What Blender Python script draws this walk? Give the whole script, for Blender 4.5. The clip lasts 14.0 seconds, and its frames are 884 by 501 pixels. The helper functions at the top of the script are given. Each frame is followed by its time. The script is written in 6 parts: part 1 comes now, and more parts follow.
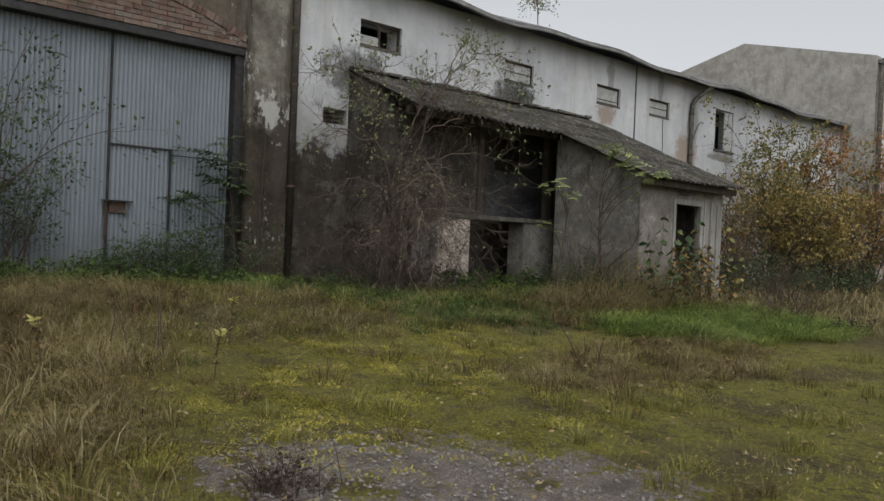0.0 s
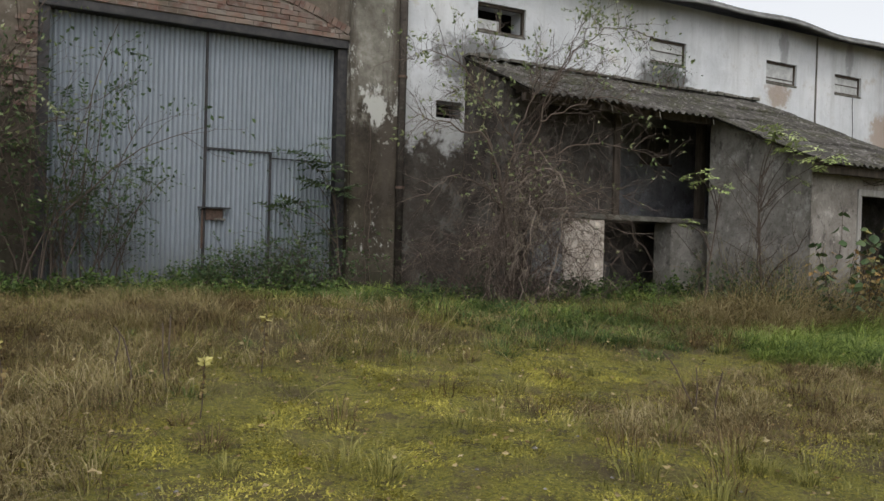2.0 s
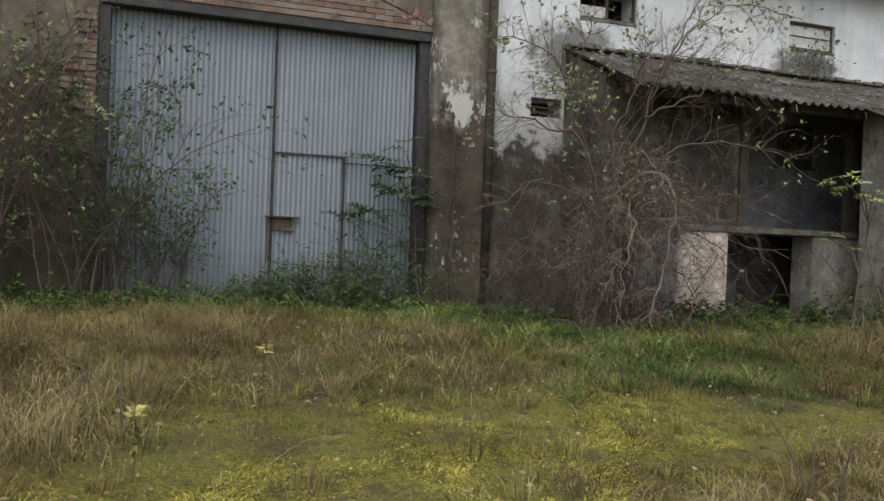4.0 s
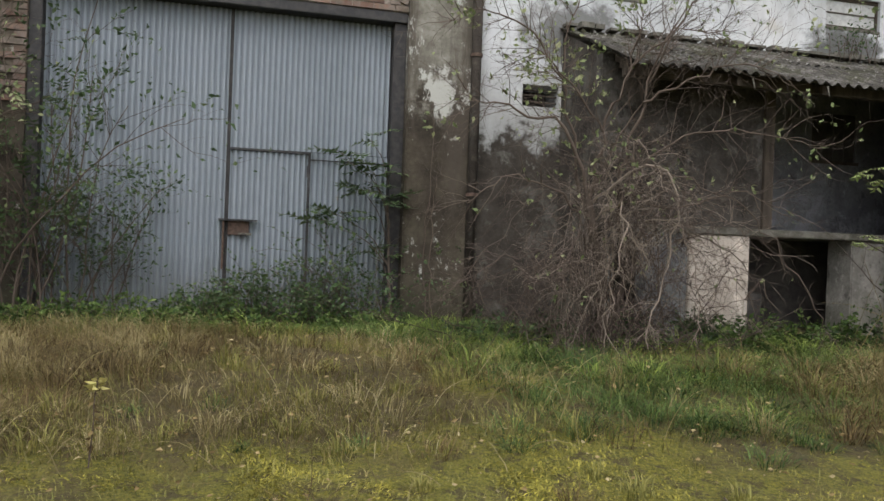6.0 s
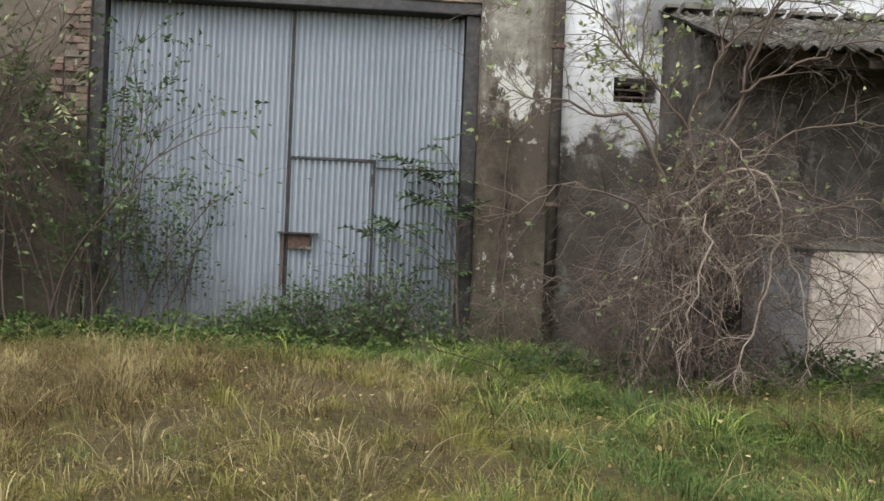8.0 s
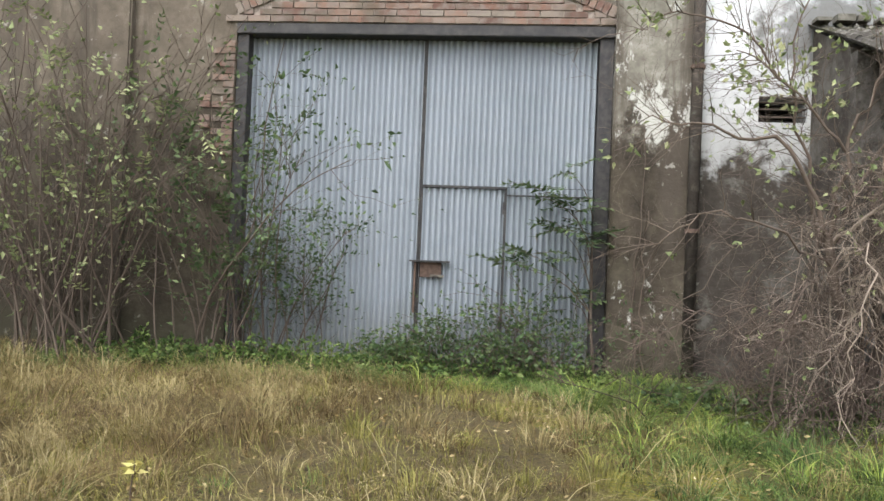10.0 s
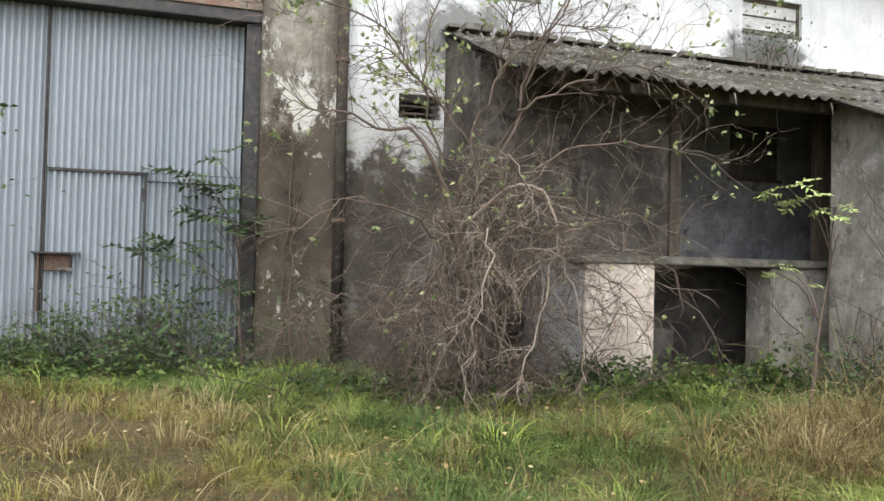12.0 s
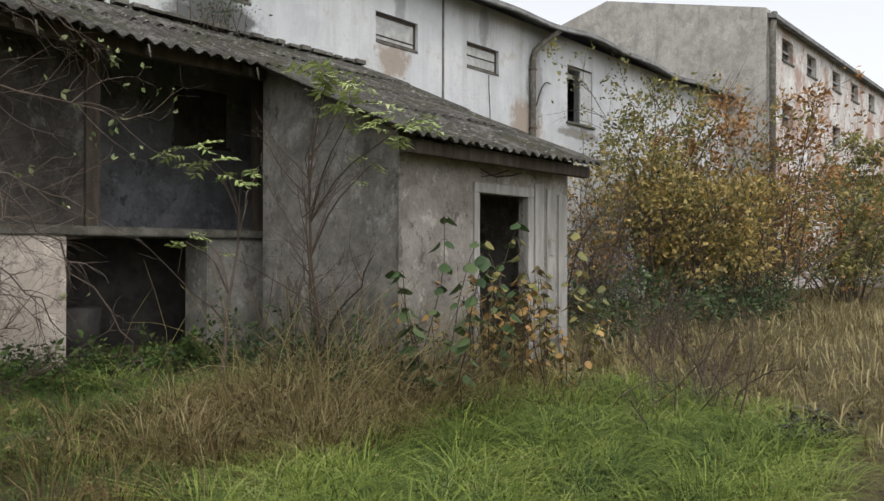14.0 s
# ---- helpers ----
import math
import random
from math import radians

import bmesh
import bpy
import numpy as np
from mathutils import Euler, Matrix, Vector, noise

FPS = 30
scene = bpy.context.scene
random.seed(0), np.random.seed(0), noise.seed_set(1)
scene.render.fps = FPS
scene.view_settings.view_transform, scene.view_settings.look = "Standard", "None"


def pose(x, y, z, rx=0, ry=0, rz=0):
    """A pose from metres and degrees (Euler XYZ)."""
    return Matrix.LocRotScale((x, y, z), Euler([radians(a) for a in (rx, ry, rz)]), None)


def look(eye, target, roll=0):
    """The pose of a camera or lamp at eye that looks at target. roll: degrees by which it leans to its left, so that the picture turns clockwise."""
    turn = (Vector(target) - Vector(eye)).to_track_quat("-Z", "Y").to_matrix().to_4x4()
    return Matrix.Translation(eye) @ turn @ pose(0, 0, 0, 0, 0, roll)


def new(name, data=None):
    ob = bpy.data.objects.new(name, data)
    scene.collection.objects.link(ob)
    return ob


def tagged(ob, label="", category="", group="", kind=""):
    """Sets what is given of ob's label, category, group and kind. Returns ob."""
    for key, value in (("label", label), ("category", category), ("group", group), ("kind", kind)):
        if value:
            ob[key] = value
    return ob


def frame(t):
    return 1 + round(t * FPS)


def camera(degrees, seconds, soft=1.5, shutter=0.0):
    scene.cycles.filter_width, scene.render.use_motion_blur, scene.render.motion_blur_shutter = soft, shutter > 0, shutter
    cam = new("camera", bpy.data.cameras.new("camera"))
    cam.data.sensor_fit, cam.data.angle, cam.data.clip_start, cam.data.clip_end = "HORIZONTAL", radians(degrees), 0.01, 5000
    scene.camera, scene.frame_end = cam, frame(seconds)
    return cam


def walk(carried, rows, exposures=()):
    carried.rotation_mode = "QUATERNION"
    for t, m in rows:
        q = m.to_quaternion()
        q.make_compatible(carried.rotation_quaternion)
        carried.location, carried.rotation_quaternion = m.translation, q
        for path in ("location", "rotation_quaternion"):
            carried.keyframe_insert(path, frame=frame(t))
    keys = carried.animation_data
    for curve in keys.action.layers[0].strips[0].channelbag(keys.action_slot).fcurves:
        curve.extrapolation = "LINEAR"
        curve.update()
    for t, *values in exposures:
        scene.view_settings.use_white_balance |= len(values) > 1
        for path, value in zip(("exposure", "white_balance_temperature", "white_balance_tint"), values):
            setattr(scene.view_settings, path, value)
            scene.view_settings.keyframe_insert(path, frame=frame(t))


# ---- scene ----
cam = camera(57.6, 14.0)
EXPOSURES = [(0.0, -0.7), (0.5, -0.36), (1.0, -0.27), (1.5, -0.15), (2.0, -0.25), (3.0, -0.06), (3.5, -0.13), (6.0, 0.08), (7.0, 0.0), (7.5, 0.05), (8.2, 0.73), (10.3, 1.0), (11.5, 1.05), (12.0, 0.9), (12.5, -0.08), (13.0, 0.5), (13.5, 0.08), (14.0, -0.1)]
PATH = [
    (0, (0.85, 0.84, 1.365), (2.19, 2.325, 1.345), 2.4),
    (0.5, (1.29, 0.962, 1.391), (2.481, 2.569, 1.369), 2.4),
    (1, (1.679, 1.148, 1.39), (2.839, 2.777, 1.366), 2.5),
    (1.5, (2.123, 1.253, 1.379), (3.259, 2.899, 1.354), 1.9),
    (2, (2.55, 1.4, 1.406), (3.519, 3.15, 1.381), 1.6),
    (2.5, (2.866, 1.618, 1.415), (3.895, 3.334, 1.398), 2.2),
    (3, (3.184, 1.808, 1.432), (4.264, 3.491, 1.416), 2.4),
    (3.2, (3.323, 1.893, 1.447), (4.296, 3.641, 1.427), 2.3),
    (3.5, (3.523, 2.05, 1.476), (4.325, 3.882, 1.459), 2.3),
    (3.7, (3.638, 2.147, 1.466), (4.357, 4.014, 1.45), 2.2),
    (5.8, (4.899, 3.096, 1.522), (5.428, 5.025, 1.523), 2.1),
    (6, (5.058, 3.189, 1.513), (5.583, 5.119, 1.512), 2.1),
    (6.5, (5.434, 3.397, 1.574), (5.885, 5.346, 1.578), 2.2),
    (7, (5.752, 3.631, 1.596), (6.195, 5.581, 1.605), 2.3),
    (7.5, (6.062, 3.777, 1.613), (6.544, 5.718, 1.627), 2.4),
    (8, (6.319, 3.936, 1.695), (6.427, 5.934, 1.685), 2.4),
    (8.2, (6.345, 3.988, 1.709), (6.36, 5.988, 1.695), 2.4),
    (10.3, (6.197, 4.07, 1.783), (5.992, 6.059, 1.819), 2.4),
    (10.5, (6.161, 4.089, 1.778), (6.08, 6.087, 1.82), 2.4),
    (11, (6.133, 4.07, 1.74), (6.214, 6.068, 1.785), 1.9),
    (11.5, (6.227, 4.094, 1.724), (6.451, 6.081, 1.758), 1.8),
    (12, (6.435, 4.143, 1.681), (7.04, 6.048, 1.734), 1.4),
    (12.5, (6.554, 4.141, 1.727), (7.447, 5.931, 1.758), 1.1),
    (13, (6.839, 4.242, 1.723), (8.05, 5.833, 1.713), 1.0),
    (13.5, (7.248, 4.188, 1.678), (8.626, 5.637, 1.672), 0.4),
    (14, (7.706, 4.174, 1.651), (9.236, 5.462, 1.659), 0.1),
]
walk(cam, [(t, look(eye, target, roll)) for t, eye, target, roll in PATH], EXPOSURES)

# ---------------------------------------------------------------- world and light
world = bpy.data.worlds.new("overcast_sky")
scene.world = world
world.use_nodes = True
wt = world.node_tree
wt.nodes.clear()
sky = wt.nodes.new("ShaderNodeTexSky")
sky.sky_type = "NISHITA"
sky.sun_disc = False
sky.sun_elevation = radians(60)
sky.sun_rotation = radians(205)
sky.air_density, sky.dust_density, sky.ozone_density = 1.0, 4.0, 1.0
grey = wt.nodes.new("ShaderNodeHueSaturation")
grey.inputs["Saturation"].default_value = 0.16
back = wt.nodes.new("ShaderNodeBackground")
back.inputs["Strength"].default_value = 0.3
wout = wt.nodes.new("ShaderNodeOutputWorld")
wt.links.new(sky.outputs[0], grey.inputs["Color"])
wt.links.new(grey.outputs[0], back.inputs["Color"])
wt.links.new(back.outputs[0], wout.inputs["Surface"])
sun = new("sun", bpy.data.lights.new("sun", "SUN"))
sun.data.energy, sun.data.angle, sun.data.color = 0.25, radians(35), (1.0, 0.97, 0.93)
sun.matrix_world = look((-6, -9, 24), (0, 0, 0))


# ---------------------------------------------------------------- node helpers
class Nodes:
    """A node material with short calls for the usual nodes."""

    def __init__(self, name, rough=0.9, metal=0.0, spec=0.3):
        self.m = bpy.data.materials.new(name)
        self.m.use_nodes = True
        self.t = self.m.node_tree
        self.b = self.t.nodes["Principled BSDF"]
        self.b.inputs["Roughness"].default_value = rough
        self.b.inputs["Metallic"].default_value = metal
        self.b.inputs["Specular IOR Level"].default_value = spec
        self.geo = self.t.nodes.new("ShaderNodeNewGeometry")
        self.pos = self.geo.outputs["Position"]

    def put(self, socket, value):
        if isinstance(value, bpy.types.NodeSocket):
            self.t.links.new(value, socket)
        elif isinstance(value, tuple) and len(value) == 3 and socket.type == "RGBA":
            socket.default_value = (*value, 1)
        else:
            socket.default_value = value

    def scaled(self, sx, sy, sz, vec=None):
        n = self.t.nodes.new("ShaderNodeVectorMath")
        n.operation = "MULTIPLY"
        self.put(n.inputs[0], vec or self.pos)
        n.inputs[1].default_value = (sx, sy, sz)
        return n.outputs[0]

    def noise(self, scale, detail=4.0, vec=None, rough=0.6, distort=0.0):
        n = self.t.nodes.new("ShaderNodeTexNoise")
        self.put(n.inputs["Vector"], vec or self.pos)
        n.inputs["Scale"].default_value, n.inputs["Detail"].default_value = scale, detail
        n.inputs["Roughness"].default_value, n.inputs["Distortion"].default_value = rough, distort
        return n.outputs["Fac"]

    def cells(self, scale, vec=None):
        n = self.t.nodes.new("ShaderNodeTexVoronoi")
        self.put(n.inputs["Vector"], vec or self.pos)
        n.inputs["Scale"].default_value = scale
        return n

    def step(self, value, low, high, a=0.0, b=1.0):
        n = self.t.nodes.new("ShaderNodeMapRange")
        n.interpolation_type = "SMOOTHSTEP"
        self.put(n.inputs["Value"], value)
        for key, v in (("From Min", low), ("From Max", high), ("To Min", a), ("To Max", b)):
            self.put(n.inputs[key], v)
        return n.outputs[0]

    def math(self, op, a, b=0.0):
        n = self.t.nodes.new("ShaderNodeMath")
        n.operation = op
        self.put(n.inputs[0], a)
        self.put(n.inputs[1], b)
        return n.outputs[0]

    def mix(self, fac, a, b, blend="MIX"):
        n = self.t.nodes.new("ShaderNodeMix")
        n.data_type, n.blend_type = "RGBA", blend
        self.put(n.inputs[0], fac)
        self.put(n.inputs[6], a)
        self.put(n.inputs[7], b)
        return n.outputs[2]

    def ramp(self, fac, *stops):
        n = self.t.nodes.new("ShaderNodeValToRGB")
        while len(n.color_ramp.elements) < len(stops):
            n.color_ramp.elements.new(0.5)
        for e, (p, c) in zip(n.color_ramp.elements, stops):
            e.position, e.color = p, (*c, 1)
        self.put(n.inputs[0], fac)
        return n.outputs[0]

    def axes(self):
        n = self.t.nodes.new("ShaderNodeSeparateXYZ")
        self.put(n.inputs[0], self.pos)
        return n.outputs

    def island(self):
        return self.geo.outputs["Random Per Island"]

    def single(self):
        return self.t.nodes.new("ShaderNodeObjectInfo").outputs["Random"]

    def bump(self, height, strength=0.4, distance=0.02):
        n = self.t.nodes.new("ShaderNodeBump")
        n.inputs["Strength"].default_value, n.inputs["Distance"].default_value = strength, distance
        self.put(n.inputs["Height"], height)
        self.put(self.b.inputs["Normal"], n.outputs[0])

    def done(self, colour, rough=None):
        self.put(self.b.inputs["Base Color"], colour)
        if rough is not None:
            self.put(self.b.inputs["Roughness"], rough)
        return self.m


def streaks(n, scale=5.0, stretch=0.12):
    """Rain streaks: noise drawn out along z."""
    return n.noise(scale, 5.0, n.scaled(1, 1, stretch), 0.65)


# ---------------------------------------------------------------- materials
def limewash():
    n = Nodes("limewash_plaster", 0.95)
    x, y, z = n.axes()
    big, mid, fine = n.noise(0.55, 5), n.noise(2.3, 6), n.noise(22, 6)
    white = n.ramp(big, (0.3, (0.409, 0.424, 0.439)), (0.5, (0.531, 0.546, 0.562)), (0.75, (0.623, 0.628, 0.628)))
    st = streaks(n, 2.2, 0.1)
    col = n.mix(n.step(st, 0.46, 0.74, 0, 0.55), white, (0.29, 0.288, 0.28))
    col = n.mix(n.step(n.noise(1.9, 7, n.scaled(1, 1, 0.7), 0.72), 0.5, 0.64, 0, 0.4), col, (0.40, 0.41, 0.42))
    col = n.mix(n.step(n.noise(7.5, 7, n.scaled(1, 1, 0.6), 0.75), 0.55, 0.68, 0, 0.45), col, (0.36, 0.35, 0.335))
    blot = n.step(n.noise(1.3, 8, None, 0.7), 0.60, 0.68)
    col = n.mix(n.math("MULTIPLY", blot, 0.55), col, (0.40, 0.365, 0.31))
    # bluish grey with a ragged edge, stronger towards the eave
    eave = n.math("ADD", z, n.math("MULTIPLY", n.math("SUBTRACT", n.noise(1.6, 6, n.scaled(1, 1, 0.25), 0.7), 0.5), 1.1))
    col = n.mix(n.step(eave, 5.45, 6.0, 0, 0.6), col, (0.24, 0.25, 0.265))
    # lost whitewash on the lower wall beside the gate: bare brown render with grey scabs
    edge = n.math("ADD", z, n.math("MULTIPLY", n.math("SUBTRACT", mid, 0.5), 1.3))
    edge = n.math("ADD", edge, n.math("MULTIPLY", n.math("SUBTRACT", n.noise(9, 7, None, 0.7), 0.5), 0.9))
    lost = n.step(edge, 3.1, 2.8)
    brown = n.ramp(n.noise(3.0, 8, None, 0.72), (0.3, (0.0186, 0.0158, 0.0129)), (0.5, (0.0434, 0.0368, 0.0303)), (0.62, (0.0589, 0.0526, 0.0451)), (0.78, (0.118, 0.114, 0.103)))
    brown = n.mix(n.step(n.noise(1.7, 8, None, 0.74), 0.52, 0.63, 0, 0.75), brown, (0.117, 0.114, 0.103))
    brown = n.mix(n.step(n.noise(5.5, 8, None, 0.75), 0.6, 0.68, 0, 0.7), brown, (0.209, 0.205, 0.187))
    near = n.step(x, 10.2, 9.0)
    # grey damp halo above the bare render
    col = n.mix(n.math("MULTIPLY", n.step(edge, 4.3, 3.0, 0, 0.72), near), col, (0.23, 0.23, 0.222))
    col = n.mix(n.math("MULTIPLY", lost, near), col, brown)
    far_low = n.math("MULTIPLY", n.step(edge, 3.9, 3.2), n.step(mid, 0.42, 0.6))
    col = n.mix(n.math("MULTIPLY", far_low, n.step(x, 9.6, 10.6, 0, 0.5)), col, (0.34, 0.31, 0.27))
    for cx, cz, rx, rz, tone, amount in ((16.6, 4.62, 0.42, 0.32, (0.25, 0.185, 0.13), 0.75), (13.4, 4.55, 0.75, 0.4, (0.07, 0.07, 0.066), 0.85), (9.3, 4.3, 0.8, 0.5, (0.08, 0.078, 0.073), 0.8), (20.2, 4.0, 0.6, 0.6, (0.29, 0.22, 0.165), 0.8), (20.5, 4.8, 0.3, 0.9, (0.17, 0.16, 0.145), 0.6), (16.75, 5.6, 0.16, 0.45, (0.17, 0.17, 0.17), 0.6), (18.9, 5.6, 0.14, 0.45, (0.17, 0.17, 0.17), 0.6), (22.2, 4.1, 0.9, 0.12, (0.18, 0.16, 0.135), 0.8)):
        u = n.math("POWER", n.math("ABSOLUTE", n.math("DIVIDE", n.math("SUBTRACT", x, cx), rx)), 2.0)
        v = n.math("POWER", n.math("ABSOLUTE", n.math("DIVIDE", n.math("SUBTRACT", z, cz), rz)), 2.0)
        d = n.math("ADD", n.math("ADD", u, v), n.math("MULTIPLY", n.math("SUBTRACT", n.noise(4.5, 6, None, 0.7), 0.5), 3.0))
        col = n.mix(n.step(d, 1.2, 0.3, 0, amount), col, tone)
    n.bump(n.math("ADD", n.math("MULTIPLY", fine, 0.5), n.math("ADD", mid, n.math("MULTIPLY", lost, -0.3))), 0.5, 0.03)
    return n.done(col)


def old_render(name, light, dark, patch, high=0.7, moss=0.0, blotch=1.0):
    """Weathered cement render: a light and a dark tone, blotches, scabs, a few streaks."""
    n = Nodes(name, 0.95)
    x, y, z = n.axes()
    big, mid, fine = n.noise(0.8, 6, None, 0.65), n.noise(2.4, 8, None, 0.72), n.noise(26, 5)
    col = n.mix(n.step(mid, 0.36, 0.62), dark, light)
    col = n.mix(n.step(streaks(n, 3.0, 0.16), 0.52, 0.74, 0, 0.5), col, tuple(c * 0.5 for c in dark))
    col = n.mix(n.step(big, high - 0.12, high), col, patch)
    col = n.mix(n.step(n.noise(1.5, 8, n.scaled(1, 1, 0.8), 0.75), 0.55, 0.62, 0, 0.7), col, patch)
    col = n.mix(n.step(n.noise(5.0, 8, n.scaled(1, 1, 0.7), 0.75), 0.56, 0.63, 0, 0.75 * blotch), col, tuple(min(0.8, c * 1.5) for c in light))
    col = n.mix(n.step(n.noise(3.4, 8, n.scaled(1, 1, 0.7), 0.75), 0.55, 0.63, 0, 0.8 * blotch), col, tuple(c * 0.5 for c in dark))
    col = n.mix(n.step(n.noise(11, 7, None, 0.75), 0.57, 0.66, 0, 0.6 * blotch), col, tuple(c * 0.45 for c in dark))
    col = n.mix(n.step(fine, 0.45, 0.75, 0, 0.3), col, tuple(c * 0.5 for c in dark))
    if moss:
        foot = n.math("ADD", z, n.math("MULTIPLY", n.noise(2.6, 5), 1.2))
        col = n.mix(n.step(foot, 2.0, 1.1, 0, moss), col, (0.06, 0.06, 0.035))
    n.bump(n.math("ADD", n.math("MULTIPLY", fine, 0.4), mid), 0.6, 0.03)
    return n.done(col)


def gate_plaster():
    n = Nodes("brown_gate_plaster", 0.95)
    x, y, z = n.axes()
    mid, fine = n.noise(2.1, 8, None, 0.72), n.noise(24, 5)
    brown = n.ramp(n.noise(2.2, 8, None, 0.74), (0.32, (0.0209, 0.0168, 0.0129)), (0.5, (0.0499, 0.0412, 0.0298)), (0.7, (0.0966, 0.084, 0.0612)))
    pale = n.ramp(mid, (0.32, (0.085, 0.0782, 0.0629)), (0.52, (0.17, 0.16, 0.134)), (0.72, (0.323, 0.315, 0.281)))
    edge = n.math("ADD", z, n.math("MULTIPLY", n.math("SUBTRACT", n.noise(1.7, 8, None, 0.74), 0.5), 3.0))
    tan = n.ramp(n.noise(2.6, 8, None, 0.74), (0.3, (0.0562, 0.046, 0.0338)), (0.55, (0.112, 0.0938, 0.0731)), (0.8, (0.198, 0.174, 0.14)))
    col = n.mix(n.step(edge, 3.2, 3.6), brown, n.mix(n.step(x, 6.9, 7.2), tan, pale))
    col = n.mix(n.step(streaks(n, 2.4, 0.13), 0.49, 0.62, 0, 0.85), col, (0.058, 0.048, 0.038))
    col = n.mix(n.step(n.noise(13, 7, None, 0.75), 0.5, 0.7, 0, 0.5), col, (0.075, 0.06, 0.048))
    # lime scabs that still cling to the pilaster
    scab = n.math("ADD", n.noise(3.2, 8, n.scaled(1, 1, 0.6), 0.75), n.step(n.math("ABSOLUTE", n.math("SUBTRACT", z, 3.55)), 0.75, 0.1, 0, 0.1))
    col = n.mix(n.math("MULTIPLY", n.step(scab, 0.60, 0.66, 0, 0.9), n.step(x, 6.6, 7.2)), col, (0.42, 0.42, 0.39))
    col = n.mix(n.step(n.noise(6.0, 7, None, 0.72), 0.62, 0.67, 0, 0.6), col, (0.33, 0.32, 0.29))
    foot = n.math("ADD", z, n.math("MULTIPLY", n.noise(2.6, 5), 1.2))
    col = n.mix(n.step(foot, 2.0, 1.2, 0, 0.6), col, (0.045, 0.045, 0.027))
    n.bump(n.math("ADD", n.math("MULTIPLY", fine, 0.4), mid), 0.6, 0.03)
    return n.done(col)


def brick_stuff():
    n = Nodes("old_red_brick", 0.92)
    r = n.single()
    col = n.ramp(r, (0.0, (0.085, 0.045, 0.0357)), (0.4, (0.145, 0.08, 0.0599)), (0.75, (0.187, 0.12, 0.0903)), (1.0, (0.17, 0.15, 0.126)))
    col = n.mix(n.step(n.noise(7, 6, None, 0.7), 0.38, 0.62, 0, 0.85), col, (0.17, 0.142, 0.124))
    col = n.mix(n.step(n.noise(2.6, 6, None, 0.7), 0.48, 0.62, 0, 0.7), col, (0.085, 0.075, 0.058))
    n.bump(n.noise(40, 5), 0.5, 0.01)
    return n.done(col)


def zinc():
    n = Nodes("galvanised_sheet", 0.55, 0.25, 0.4)
    x, y, z = n.axes()
    col = n.ramp(n.noise(1.2, 5, n.scaled(1, 1, 0.3)), (0.3, (0.199, 0.229, 0.258)), (0.7, (0.281, 0.313, 0.347)))
    col = n.mix(n.step(streaks(n, 9.0, 0.06), 0.5, 0.8, 0, 0.6), col, (0.20, 0.23, 0.26))
    col = n.mix(n.step(n.noise(3.5, 7, n.scaled(1, 1, 0.4), 0.7), 0.66, 0.74, 0, 0.6), col, (0.26, 0.19, 0.14))
    edge = n.math("ADD", z, n.math("MULTIPLY", n.noise(4.0, 6), 0.8))
    col = n.mix(n.step(edge, 1.9, 1.1, 0, 0.5), col, (0.13, 0.12, 0.09))
    # troughs coloured darker, so the ribs' shading is painted into the sheet
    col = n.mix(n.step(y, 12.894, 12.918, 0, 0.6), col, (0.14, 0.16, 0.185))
    n.bump(n.noise(6, 4), 0.2, 0.01)
    return n.done(col, n.step(n.noise(5, 4), 0.3, 0.7, 0.45, 0.7))


def plain(name, a, b, scale=8.0, rough=0.85, metal=0.0, bump=0.3, grain=None):
    n = Nodes(name, rough, metal)
    vec = n.scaled(*grain) if grain else None
    col = n.mix(n.step(n.noise(scale, 6, vec, 0.65), 0.35, 0.68), a, b)
    col = n.mix(n.step(n.noise(scale * 0.22, 4), 0.5, 0.72, 0, 0.5), col, tuple(0.5 * (p + q) * 0.6 for p, q in zip(a, b)))
    n.bump(n.noise(scale * 4, 5, vec), bump, 0.008)
    return n.done(col)


def asbestos():
    n = Nodes("mossy_fibre_cement", 0.95)
    col = n.ramp(n.noise(3.0, 8, None, 0.74), (0.3, (0.0252, 0.0231, 0.0196)), (0.5, (0.0616, 0.056, 0.049)), (0.7, (0.21, 0.199, 0.182)))
    col = n.mix(n.step(n.noise(2.2, 7, None, 0.74), 0.5, 0.6, 0, 0.9), col, n.mix(n.noise(30, 3), (0.02, 0.021, 0.011), (0.065, 0.064, 0.03)))
    col = n.mix(n.step(n.noise(13, 6, None, 0.75), 0.57, 0.64, 0, 0.85), col, (0.27, 0.265, 0.25))
    col = n.mix(n.step(n.noise(8, 6, None, 0.75), 0.57, 0.64, 0, 0.85), col, (0.014, 0.013, 0.011))
    col = n.mix(n.math("MULTIPLY", n.single(), 0.4), col, (0.05, 0.046, 0.042))
    n.bump(n.noise(35, 5), 0.9, 0.03)
    return n.done(col)


